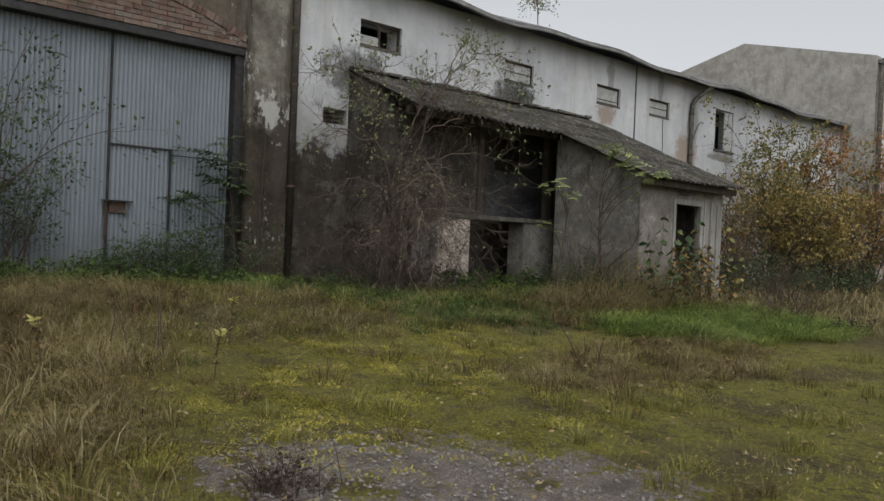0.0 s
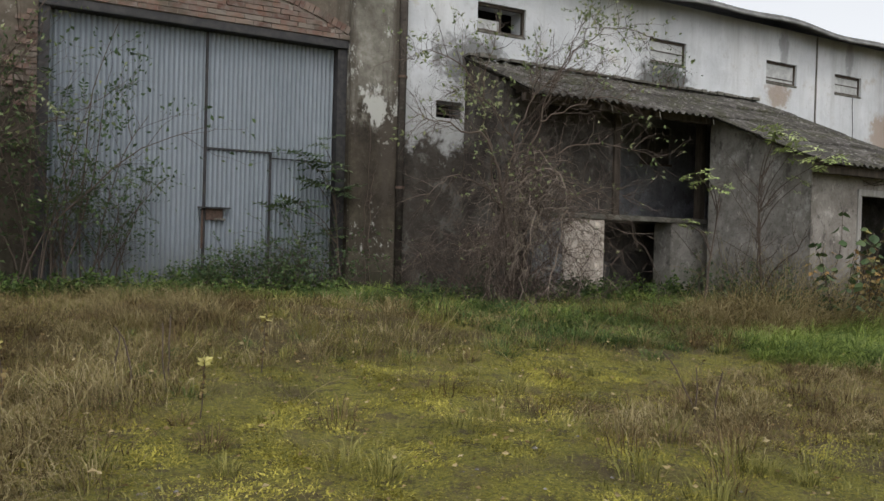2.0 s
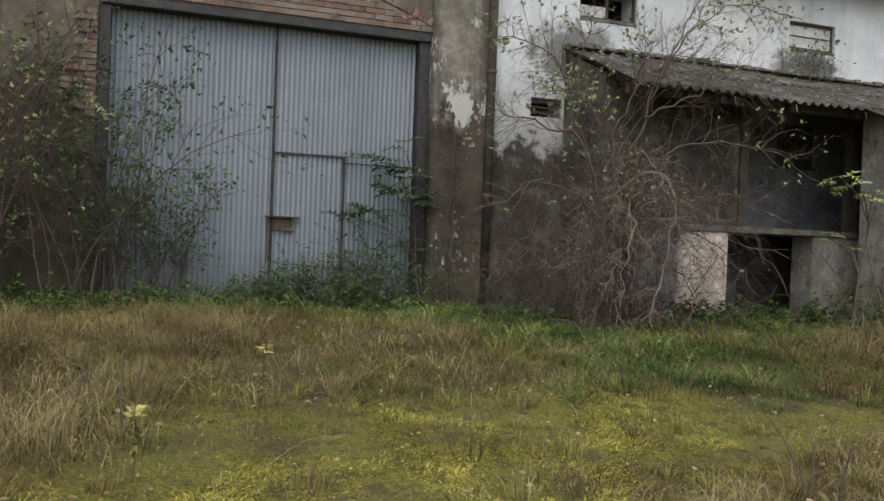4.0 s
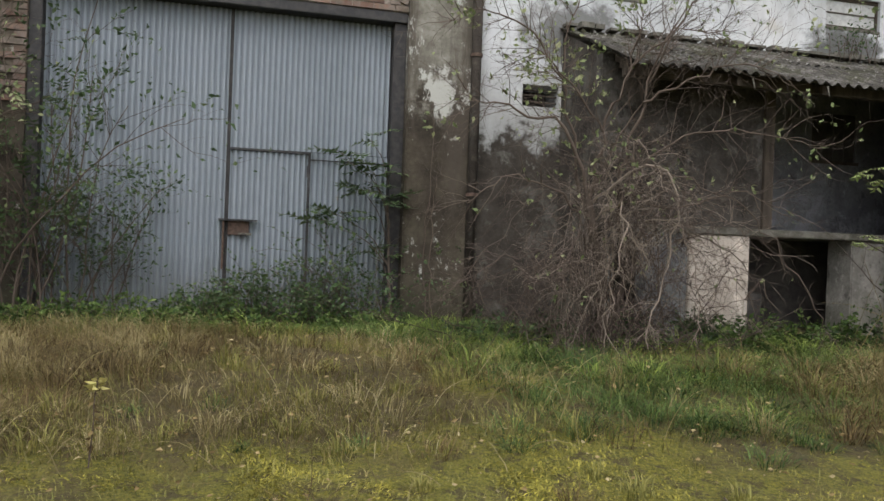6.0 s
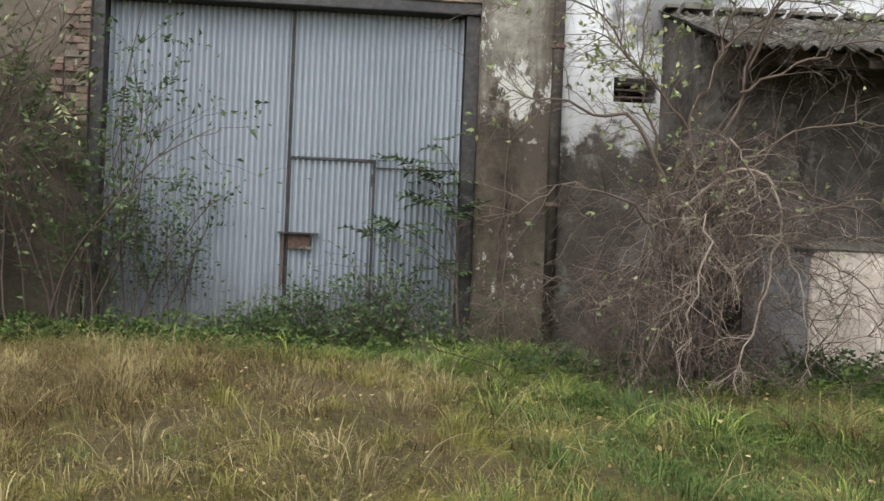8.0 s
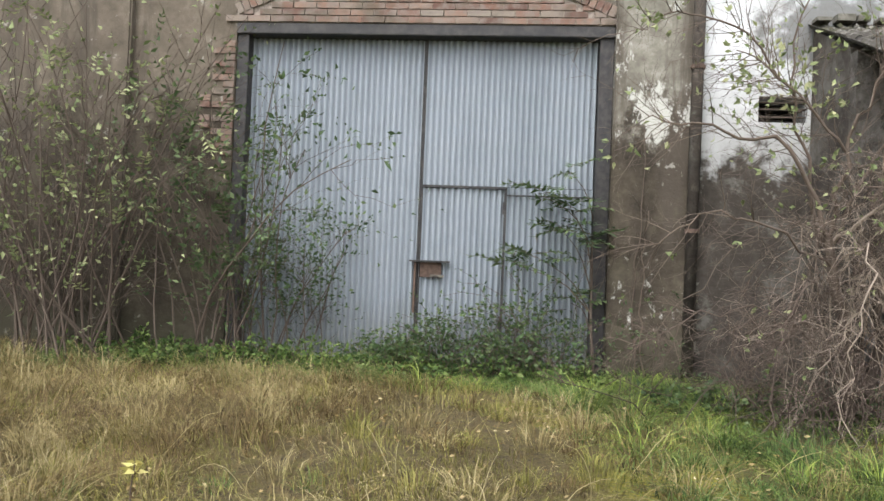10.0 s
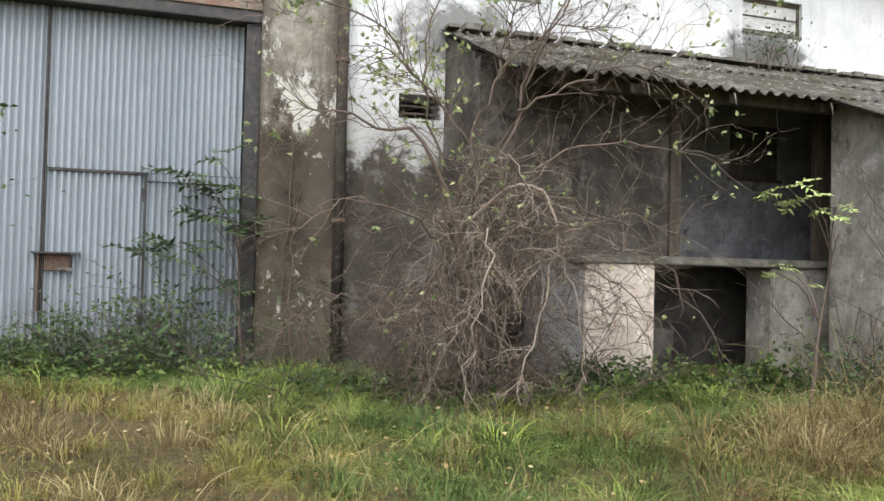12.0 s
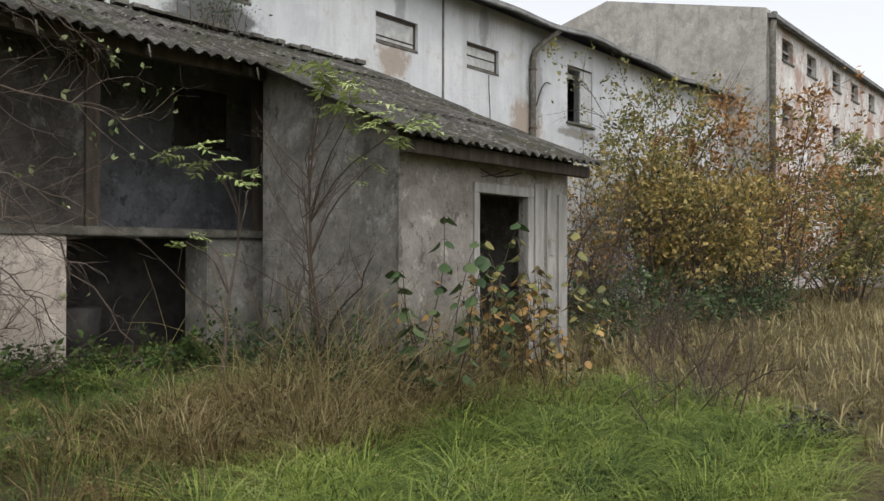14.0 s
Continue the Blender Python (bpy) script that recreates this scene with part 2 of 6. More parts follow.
def blades(name, *stops, rough=0.7):
    """Grass or leaf colours, one draw for each blade, with patches."""
    n = Nodes(name, rough, 0.0, 0.25)
    k = n.math("ADD", n.math("MULTIPLY", n.island(), 0.7), n.math("MULTIPLY", n.math("SUBTRACT", n.noise(0.9, 3), 0.35), 0.9))
    col = n.ramp(k, *stops)
    n.b.inputs["Subsurface Weight"].default_value = 0.0
    tr = n.t.nodes.new("ShaderNodeBsdfTranslucent")
    n.t.links.new(col, tr.inputs["Color"])
    mx = n.t.nodes.new("ShaderNodeMixShader")
    mx.inputs[0].default_value = 0.22
    out = n.t.nodes["Material Output"]
    n.t.links.new(n.b.outputs[0], mx.inputs[1])
    n.t.links.new(tr.outputs[0], mx.inputs[2])
    n.t.links.new(mx.outputs[0], out.inputs["Surface"])
    return n.done(col)


def bark(name, a, b):
    n = Nodes(name, 0.9)
    col = n.mix(n.math("ADD", n.math("MULTIPLY", n.island(), 0.6), n.math("MULTIPLY", n.noise(14, 4), 0.4)), a, b)
    n.bump(n.noise(60, 4), 0.4, 0.004)
    return n.done(col)


def earth():
    n = Nodes("mossy_yard_ground", 0.98)
    x, y, z = n.axes()
    mossy = n.ramp(n.noise(38, 6, None, 0.8), (0.3, (0.03, 0.03, 0.010)), (0.46, (0.15, 0.142, 0.026)), (0.6, (0.27, 0.25, 0.042)), (0.78, (0.44, 0.40, 0.075)))
    mossy = n.mix(n.step(n.noise(6, 7, None, 0.74), 0.5, 0.6, 0, 0.8), mossy, (0.075, 0.06, 0.03))
    mossy = n.mix(n.step(n.noise(1.6, 7, None, 0.7), 0.5, 0.64, 0, 0.6), mossy, n.mix(n.noise(50, 4), (0.06, 0.045, 0.022), (0.24, 0.19, 0.075)))
    mossy = n.mix(n.step(n.noise(90, 3, None, 0.6), 0.66, 0.72, 0, 0.7), mossy, (0.42, 0.36, 0.20))
    litter = n.ramp(n.noise(45, 6, None, 0.8), (0.3, (0.035, 0.027, 0.014)), (0.55, (0.115, 0.09, 0.042)), (0.8, (0.25, 0.20, 0.10)))
    litter = n.mix(n.step(n.noise(9, 6, None, 0.7), 0.45, 0.62, 0, 0.7), litter, n.mix(n.noise(60, 3), (0.085, 0.075, 0.022), (0.19, 0.165, 0.05)))
    litter = n.mix(n.step(n.noise(14, 5, None, 0.7), 0.55, 0.66, 0, 0.7), litter, (0.025, 0.019, 0.012))
    k = n.step(n.math("ADD", n.noise(0.75, 5, None, 0.6), n.math("MULTIPLY", n.step(y, 8.6, 7.4), 0.17)), 0.53, 0.66)
    k = n.math("MULTIPLY", k, n.step(x, 13.5, 11.5))
    col = n.mix(k, litter, mossy)
    # bare gravel in front of the start of the walk
    dx, dy = n.math("SUBTRACT", x, 3.75), n.math("SUBTRACT", y, 4.05)
    along = n.math("ADD", n.math("MULTIPLY", dx, 0.72), n.math("MULTIPLY", dy, -0.69))
    cross = n.math("ADD", n.math("MULTIPLY", dx, 0.69), n.math("MULTIPLY", dy, 0.72))
    d = n.math("ADD", n.math("POWER", n.math("ABSOLUTE", n.math("MULTIPLY", along, 0.74)), 2.0), n.math("POWER", n.math("ABSOLUTE", n.math("MULTIPLY", cross, 1.3)), 2.0))
    d = n.math("ADD", d, n.math("MULTIPLY", n.math("SUBTRACT", n.noise(2.6, 7, None, 0.75), 0.5), 4.5))
    d = n.math("ADD", d, n.math("MULTIPLY", n.math("SUBTRACT", n.noise(11, 6, None, 0.75), 0.5), 2.2))
    grit = n.ramp(n.noise(70, 6, None, 0.8), (0.3, (0.075, 0.062, 0.052)), (0.5, (0.25, 0.215, 0.19)), (0.75, (0.48, 0.425, 0.385)))
    grit = n.mix(n.step(n.noise(5.5, 6, None, 0.7), 0.47, 0.62, 0, 0.6), grit, (0.085, 0.073, 0.062))
    grit = n.mix(n.step(n.noise(38, 4, None, 0.7), 0.62, 0.7, 0, 0.8), grit, (0.045, 0.038, 0.03))
    col = n.mix(n.math("MULTIPLY", n.step(d, 0.95, 0.8), n.step(n.noise(1.7, 6, None, 0.7), 0.6, 0.54)), col, grit)
    ex, ey = n.math("ABSOLUTE", n.math("SUBTRACT", x, 6.5)), n.math("ABSOLUTE", n.math("SUBTRACT", y, 5.3))
    burnt = n.math("ADD", n.math("ADD", n.math("MULTIPLY", ex, 1.9), n.math("MULTIPLY", ey, 2.6)), n.math("MULTIPLY", n.noise(4, 5), 1.2))
    col = n.mix(n.step(burnt, 1.5, 0.9), col, (0.05, 0.042, 0.036))
    n.bump(n.math("ADD", n.noise(30, 6, None, 0.75), n.noise(7, 4)), 1.0, 0.07)
    return n.done(col)


MAT = {
    "limewash": limewash(),
    "gate_plaster": gate_plaster(),
    "lean_plaster": old_render("grey_lean_to_render", (0.272, 0.259, 0.238), (0.153, 0.143, 0.128), (0.399, 0.391, 0.37), moss=0.5),
    "front_plaster": old_render("pale_streaked_render", (0.273, 0.254, 0.229), (0.173, 0.155, 0.137), (0.332, 0.314, 0.288), moss=0.35),
    "pier_plaster": old_render("cream_pier_render", (0.533, 0.472, 0.414), (0.461, 0.396, 0.342), (0.547, 0.504, 0.461), moss=0.35),
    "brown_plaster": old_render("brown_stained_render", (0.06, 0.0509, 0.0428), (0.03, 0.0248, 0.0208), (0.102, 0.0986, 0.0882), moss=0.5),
    "grey_block": old_render("dark_grey_render", (0.191, 0.195, 0.204), (0.128, 0.128, 0.134), (0.268, 0.271, 0.281), moss=0.4),
    # dirty grey, lowered so that the bay's shade sits in the colour
    "bay": old_render("bluish_grey_render", (0.205, 0.21, 0.227), (0.125, 0.128, 0.139), (0.268, 0.271, 0.295)),
    "far_plaster": old_render("distant_grey_render", (0.432, 0.414, 0.378), (0.306, 0.293, 0.266), (0.504, 0.486, 0.441), blotch=0.3),
    "far_white": old_render("distant_flaking_whitewash", (0.626, 0.616, 0.598), (0.46, 0.432, 0.405), (0.368, 0.258, 0.212), high=0.6),
    # brown render, coloured darker to carry the shade under the roof
    "shaded_plaster": old_render("shade_brown_render", (0.0748, 0.0669, 0.0591), (0.0359, 0.0312, 0.0265), (0.128, 0.121, 0.112)),
    "brick": brick_stuff(),
    "mortar": plain("grey_mortar", (0.17, 0.14, 0.12), (0.30, 0.26, 0.23), 30, 0.95),
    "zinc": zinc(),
    "iron": plain("black_painted_iron", (0.022, 0.022, 0.024), (0.05, 0.046, 0.045), 12, 0.6),
    "rust": plain("rusty_iron", (0.06, 0.04, 0.032), (0.12, 0.08, 0.062), 25, 0.85),
    "roof": asbestos(),
    "far_roof": plain("grey_roof_felt", (0.13, 0.13, 0.13), (0.24, 0.24, 0.235), 3, 0.9),
    "wood": plain("dark_weathered_timber", (0.042, 0.0336, 0.0264), (0.09, 0.072, 0.0576), 10, 0.9, grain=(1, 1, 0.15)),
    "grey_wood": plain("grey_weathered_timber", (0.225, 0.214, 0.199), (0.352, 0.341, 0.323), 12, 0.9, grain=(1, 1, 0.12)),
    "board": plain("dusty_board", (0.34, 0.345, 0.34), (0.48, 0.485, 0.475), 9, 0.9),
    "concrete": plain("mossy_concrete", (0.075, 0.072, 0.058), (0.17, 0.16, 0.14), 9, 0.95),
    # near-black tone that puts the shade of unlit rooms into the colour
    "dark": plain("interior_shade", (0.0382, 0.0357, 0.0344), (0.0765, 0.0701, 0.0638), 5, 0.95),
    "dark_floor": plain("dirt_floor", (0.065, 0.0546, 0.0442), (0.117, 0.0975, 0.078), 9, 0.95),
    "earth": earth(),
    "pebble": plain("grey_gravel_stone", (0.09, 0.08, 0.073), (0.26, 0.24, 0.22), 40, 0.9),
    "moss_bright": blades("yellow_green_moss", (0.0, (0.10, 0.095, 0.018)), (0.4, (0.22, 0.20, 0.036)), (0.8, (0.39, 0.345, 0.062)), (1.0, (0.50, 0.43, 0.13))),
    "moss": blades("dark_roof_moss", (0.0, (0.018, 0.018, 0.010)), (0.5, (0.05, 0.05, 0.028)), (0.75, (0.13, 0.125, 0.10)), (1.0, (0.26, 0.255, 0.235))),
    "dry": blades("straw_grass", (0.0, (0.0594, 0.0455, 0.0198)), (0.35, (0.164, 0.129, 0.0554)), (0.7, (0.297, 0.248, 0.119)), (1.0, (0.465, 0.406, 0.248))),
    "brown_dry": blades("brown_dead_grass", (0.0, (0.0315, 0.0234, 0.0117)), (0.4, (0.0945, 0.063, 0.027)), (0.7, (0.189, 0.135, 0.0576)), (1.0, (0.135, 0.144, 0.0405))),
    "green": blades("green_grass", (0.0, (0.036, 0.0585, 0.0144)), (0.4, (0.135, 0.185, 0.0343)), (0.75, (0.242, 0.301, 0.063)), (1.0, (0.388, 0.396, 0.171))),
    "olive": blades("olive_short_grass", (0.0, (0.08, 0.078, 0.022)), (0.4, (0.165, 0.16, 0.042)), (0.75, (0.27, 0.25, 0.075)), (1.0, (0.37, 0.3, 0.13))),
    "bark": bark("grey_brown_bark", (0.0403, 0.031, 0.0253), (0.127, 0.0978, 0.0782)),
    "pale_bark": bark("pale_bare_bark", (0.125, 0.096, 0.0768), (0.317, 0.264, 0.216)),
    "red_bark": bark("reddish_dead_twig", (0.042, 0.031, 0.025), (0.108, 0.08, 0.066)),
    "deep_green": blades("dark_green_grass", (0.0, (0.0143, 0.0299, 0.00998)), (0.4, (0.0535, 0.0927, 0.0236)), (0.75, (0.117, 0.168, 0.0428)), (1.0, (0.192, 0.221, 0.0927))),
    "rust_leaf": blades("rusty_green_leaf", (0.0, (0.07, 0.085, 0.03)), (0.4, (0.17, 0.12, 0.045)), (0.7, (0.33, 0.19, 0.065)), (1.0, (0.44, 0.33, 0.11)), rough=0.6),
    "leaf": blades("pale_green_leaf", (0.0, (0.0677, 0.0954, 0.0358)), (0.5, (0.166, 0.207, 0.0875)), (1.0, (0.35, 0.359, 0.198)), rough=0.6),
    "spray_leaf": blades("bright_green_leaf", (0.0, (0.12, 0.17, 0.05)), (0.5, (0.27, 0.34, 0.11)), (1.0, (0.5, 0.54, 0.26)), rough=0.55),
    "deep_leaf": blades("dark_green_leaf", (0.0, (0.0225, 0.0413, 0.0165)), (0.5, (0.0525, 0.09, 0.0338)), (1.0, (0.12, 0.15, 0.0638)), rough=0.6),
    "gold": blades("golden_autumn_leaf", (0.0, (0.0819, 0.0819, 0.0328)), (0.35, (0.207, 0.175, 0.0655)), (0.65, (0.371, 0.278, 0.0929)), (1.0, (0.568, 0.425, 0.141)), rough=0.6),
    "orange": blades("orange_autumn_leaf", (0.0, (0.117, 0.063, 0.0315)), (0.5, (0.324, 0.171, 0.063)), (1.0, (0.468, 0.288, 0.126)), rough=0.6),
    "olive_leaf": blades("olive_autumn_leaf", (0.0, (0.0619, 0.0698, 0.0293)), (0.45, (0.158, 0.158, 0.0585)), (0.8, (0.304, 0.264, 0.09)), (1.0, (0.473, 0.371, 0.124)), rough=0.6),
    "yellow": blades("yellow_weed_leaf", (0.0, (0.24, 0.224, 0.048)), (1.0, (0.496, 0.448, 0.176)), rough=0.6),
    "fallen": blades("fallen_leaf", (0.0, (0.15, 0.10, 0.045)), (0.5, (0.30, 0.22, 0.10)), (1.0, (0.50, 0.44, 0.27)), rough=0.7),
}


# ---------------------------------------------------------------- mesh helpers
def link(name, bm, material, parent=None, label="", smooth=False):
    me = bpy.data.meshes.new(name)
    bm.to_mesh(me)
    bm.free()
    me.materials.append(material)
    if smooth:
        me.shade_smooth()
    ob = new(name, me)
    if parent:
        ob.parent = parent
    if label:
        ob["label"] = label
    return ob


def part(name, bm, material, parent, label="", smooth=False):
    """One mesh object under a thing or a part; its numbers are world places, so parents stay at the origin."""
    return link(name, bm, MAT[material], parent, label, smooth)


def thing(name, label, category, group="", kind=""):
    ob = new(name)
    return tagged(ob, label, category, group, kind)


def box(bm, x0, x1, y0, y1, z0, z1, m=None):
    v = [bm.verts.new((m @ Vector(p)) if m else p) for p in ((x0, y0, z0), (x1, y0, z0), (x1, y1, z0), (x0, y1, z0), (x0, y0, z1), (x1, y0, z1), (x1, y1, z1), (x0, y1, z1))]
    for f in ((3, 2, 1, 0), (4, 5, 6, 7), (0, 1, 5, 4), (1, 2, 6, 5), (2, 3, 7, 6), (3, 0, 4, 7)):
        bm.faces.new([v[i] for i in f])
    return bm


def boxed(x0, x1, y0, y1, z0, z1, bevel=0.0):
    bm = box(bmesh.new(), x0, x1, y0, y1, z0, z1)
    if bevel:
        bmesh.ops.bevel(bm, geom=bm.edges[:], offset=bevel, segments=2, affect="EDGES")
    return bm


def pierced(u0, u1, z0, z1, d0, d1, holes, axis="x", top=None, fine=0.6):
    """A wall with thickness from d0 to d1 and real openings (u0, u1, z0, z1). axis: the way it runs. top(u): height of its upper edge."""
    bm = bmesh.new()
    us = sorted({u0, u1, *(h[k] for h in holes for k in (0, 1)), *[u0 + (u1 - u0) * i / max(1, round((u1 - u0) / fine)) for i in range(1, max(1, round((u1 - u0) / fine)))]})
    zs = sorted({z0, z1, *(h[k] for h in holes for k in (2, 3))})
    us, zs = [u for u in us if u0 <= u <= u1], [z for z in zs if z0 <= z <= z1]
    known = {}

    def vert(i, j, d):
        if (i, j, d) not in known:
            z = top(us[i]) if top and j == len(zs) - 1 else zs[j]
            known[i, j, d] = bm.verts.new((us[i], d, z) if axis == "x" else (d, us[i], z))
        return known[i, j, d]

    def full(i, j):
        if not (0 <= i < len(us) - 1 and 0 <= j < len(zs) - 1):
            return False
        u, z = (us[i] + us[i + 1]) / 2, (zs[j] + zs[j + 1]) / 2
        return not any(h[0] < u < h[1] and h[2] < z < h[3] for h in holes)

    for i in range(len(us) - 1):
        for j in range(len(zs) - 1):
            if not full(i, j):
                continue
            for d in (d0, d1):
                bm.faces.new([vert(i, j, d), vert(i + 1, j, d), vert(i + 1, j + 1, d), vert(i, j + 1, d)])
            for di, dj, a, b in ((-1, 0, (i, j), (i, j + 1)), (1, 0, (i + 1, j), (i + 1, j + 1)), (0, -1, (i, j), (i + 1, j)), (0, 1, (i, j + 1), (i + 1, j + 1))):
                if not full(i + di, j + dj):
                    bm.faces.new([vert(*a, d0), vert(*b, d0), vert(*b, d1), vert(*a, d1)])
    bmesh.ops.recalc_face_normals(bm, faces=bm.faces[:])
    return bm


def tube(bm, points, radii, sides=6, cap=True):
    """A round bar along points."""
    rings, side = [], None
    for i, p in enumerate(points):
        p = Vector(p)
        way = (Vector(points[min(i + 1, len(points) - 1)]) - Vector(points[max(i - 1, 0)])).normalized()
        if side is None:
            side = way.cross(Vector((0, 0, 1))) if abs(way.z) < 0.9 else way.cross(Vector((1, 0, 0)))
        side = (side - way * side.dot(way)).normalized()
        up = way.cross(side)
        r = radii[i] if isinstance(radii, (list, tuple)) else radii
        rings.append([bm.verts.new(p + r * (math.cos(a) * side + math.sin(a) * up)) for a in (2 * math.pi * k / sides for k in range(sides))])
    for a, b in zip(rings, rings[1:]):
        for k in range(sides):
            bm.faces.new((a[k], a[(k + 1) % sides], b[(k + 1) % sides], b[k]))
    if cap:
        bm.faces.new(rings[0][::-1])
        bm.faces.new(rings[-1])
    return bm


class Heap:
    """Many small faces in one mesh, from plain lists."""

    def __init__(self, simple=False):
        self.v, self.f, self.simple = [], [], simple

    def rod(self, points, r0, r1, sides=4):
        n, start = len(points), len(self.v)
        side = None
        for i, p in enumerate(points):
            way = (points[min(i + 1, n - 1)] - points[max(i - 1, 0)]).normalized()
            if side is None:
                side = way.orthogonal()
            side = (side - way * side.dot(way)).normalized()
            up = way.cross(side)
            r = r0 + (r1 - r0) * i / (n - 1)
            for k in range(sides):
                a = 2 * math.pi * k / sides
                self.v.append(p + r * (math.cos(a) * side + math.sin(a) * up))
        for i in range(n - 1):
            for k in range(sides):
                a, b = start + i * sides, start + (i + 1) * sides
                self.f.append((a + k, a + (k + 1) % sides, b + (k + 1) % sides, b + k))

    def leaf(self, base, way, side, length, width, fold=0.25, droop=0.2):
        """A folded leaf: six corners and four faces."""
        n = way.cross(side).normalized()
        s = len(self.v)
        tip = base + way * length - n * length * droop
        mid = base + way * length * 0.45 + n * length * 0.02
        if self.simple:
            self.v += [base, mid + side * width * 0.55, tip, mid - side * width * 0.55 + n * width * fold]
            self.f += [(s, s + 2, s + 1), (s, s + 3, s + 2)]
            return
        self.v += [base, mid + side * width * 0.5 + n * width * fold, tip, mid - side * width * 0.5 + n * width * fold, mid]
        self.f += [(s, s + 4, s + 1), (s + 4, s + 2, s + 1), (s, s + 3, s + 4), (s + 4, s + 3, s + 2)]

    def broad(self, base, way, side, length, width):
        """A rounded, pointed leaf folded along its midrib."""
        n, s = way.cross(side).normalized(), len(self.v)
        for t, w in ((0.0, 0.12), (0.16, 0.8), (0.38, 1.0), (0.66, 0.7), (1.0, 0.0)):
            mid = base + way * length * t - n * length * 0.22 * t * t
            self.v += [mid + side * width * 0.5 * w + n * width * 0.13 * w, mid, mid - side * width * 0.5 * w + n * width * 0.13 * w]
        for i in range(4):
            a, b = s + 3 * i, s + 3 * i + 3
            self.f += [(a, a + 1, b + 1, b), (a + 1, a + 2, b + 2, b + 1)]

    def mesh(self, name, material, parent=None, label="", smooth=True):
        me = bpy.data.meshes.new(name)
        me.from_pydata(self.v, [], self.f)
        me.materials.append(MAT[material])
        if smooth:
            me.shade_smooth()
        ob = new(name, me)
        if parent:
            ob.parent = parent
        if label:
            ob["label"] = label
        return ob


def lattice(x, y, seed):
    """Smooth value noise on arrays, 0 to 1."""
    def h(i, j):
        n = np.sin(i * 127.1 + j * 311.7 + seed * 74.7) * 43758.5453
        return n - np.floor(n)
    i, j = np.floor(x), np.floor(y)
    u, v = x - i, y - j
    u, v = u * u * (3 - 2 * u), v * v * (3 - 2 * v)
    return (h(i, j) * (1 - u) + h(i + 1, j) * u) * (1 - v) + (h(i, j + 1) * (1 - u) + h(i + 1, j + 1) * u) * v


def clouds(x, y, scale, seed):
    return 0.6 * lattice(x / scale, y / scale, seed) + 0.28 * lattice(x / scale * 2.1, y / scale * 2.1, seed + 3) + 0.12 * lattice(x / scale * 4.3, y / scale * 4.3, seed + 7)


def lie(x, y):
    """Height of the ground: it rises from the yard to the buildings."""
    x, y = np.asarray(x, float), np.asarray(y, float)
    z = np.interp(y, [-400, 0, 3, 5, 7, 8.2, 9.3, 11, 13, 400], [-0.02, 0.0, 0.07, 0.16, 0.27, 0.36, 0.53, 0.58, 0.64, 0.64])
    near = np.exp(-((x - 6) / 16) ** 2)
    return z + near * 0.07 * (clouds(x, y, 1.7, 5) - 0.5) + near * 0.035 * (clouds(x, y, 0.45, 9) - 0.5) + near * 0.03 * (clouds(x, y, 0.17, 13) - 0.5)


def at_ground(x, y, lift=0.0):
    return Vector((x, y, float(lie(x, y)) + lift))


# ---------------------------------------------------------------- ground
def build_ground():
    xs = np.concatenate([[-400, -200, -90, -40, -20, -12], np.arange(-8, 0, 0.16), np.arange(0, 11, 0.055), np.arange(11, 32, 0.16), [33, 36, 42, 50, 70, 110, 200, 400]])
    ys = np.concatenate([[-400, -200, -90, -40, -18, -9], np.arange(-5, 2, 0.16), np.arange(2, 8.6, 0.055), np.arange(8.6, 14, 0.16), [15, 17, 20, 26, 40, 80, 180, 400]])
    X, Y = np.meshgrid(xs, ys)
    Z = lie(X, Y)
    nx, ny = len(xs), len(ys)
    verts = np.stack([X.ravel(), Y.ravel(), Z.ravel()], 1)
    i = (np.arange(ny - 1)[:, None] * nx + np.arange(nx - 1)[None]).ravel()
    faces = np.stack([i, i + 1, i + nx + 1, i + nx], 1)
    me = bpy.data.meshes.new("ground")
    me.from_pydata(verts.tolist(), [], faces.tolist())
    me.materials.append(MAT["earth"])
    me.shade_smooth()
    tagged(new("ground", me), "mossy uneven yard ground with bare gravel patches", "ground", kind="structure")


build_ground()

GATE_Y, WALL_Y = 12.9, 12.65
ROOF_TOP, ROOF_FALL = 4.34, 0.44


def lean_z(y):
    """Underside of the lean-to roof."""
    return ROOF_TOP - ROOF_FALL * (WALL_Y - y)


# ---------------------------------------------------------------- gate building
gate_wall = link("wall_gate", pierced(-9.0, 7.12, 0.2, 7.2, 12.72, 13.2, [(2.95, 7.12 - 0.001, 0.2, 4.36)]), MAT["gate_plaster"])
tagged(gate_wall, "brown and grey flaking plaster wall around a gate", "wall", kind="structure")
pil = boxed(7.121, 7.92, 12.60, 13.2, 0.2, 7.2, 0.02)
pilaster = link("wall_pilaster", pil, MAT["gate_plaster"])
tagged(pilaster, "tall stained plaster pilaster beside the gate", "pilaster", kind="structure")
side_pil = link("wall_pilaster", boxed(0.9, 1.75, 12.62, 12.719, 0.2, 7.2, 0.02), MAT["gate_plaster"])
tagged(side_pil, "tall stained plaster pilaster behind the shrub", "pilaster", kind="structure")

# brick field over the lintel, under a flat arch
ARCH_C, ARCH_H, ARCH_W = 5.035, 0.49, 2.085


def arch_z(x):
    return 4.44 + ARCH_H * (1 - ((x - ARCH_C) / ARCH_W) ** 2)


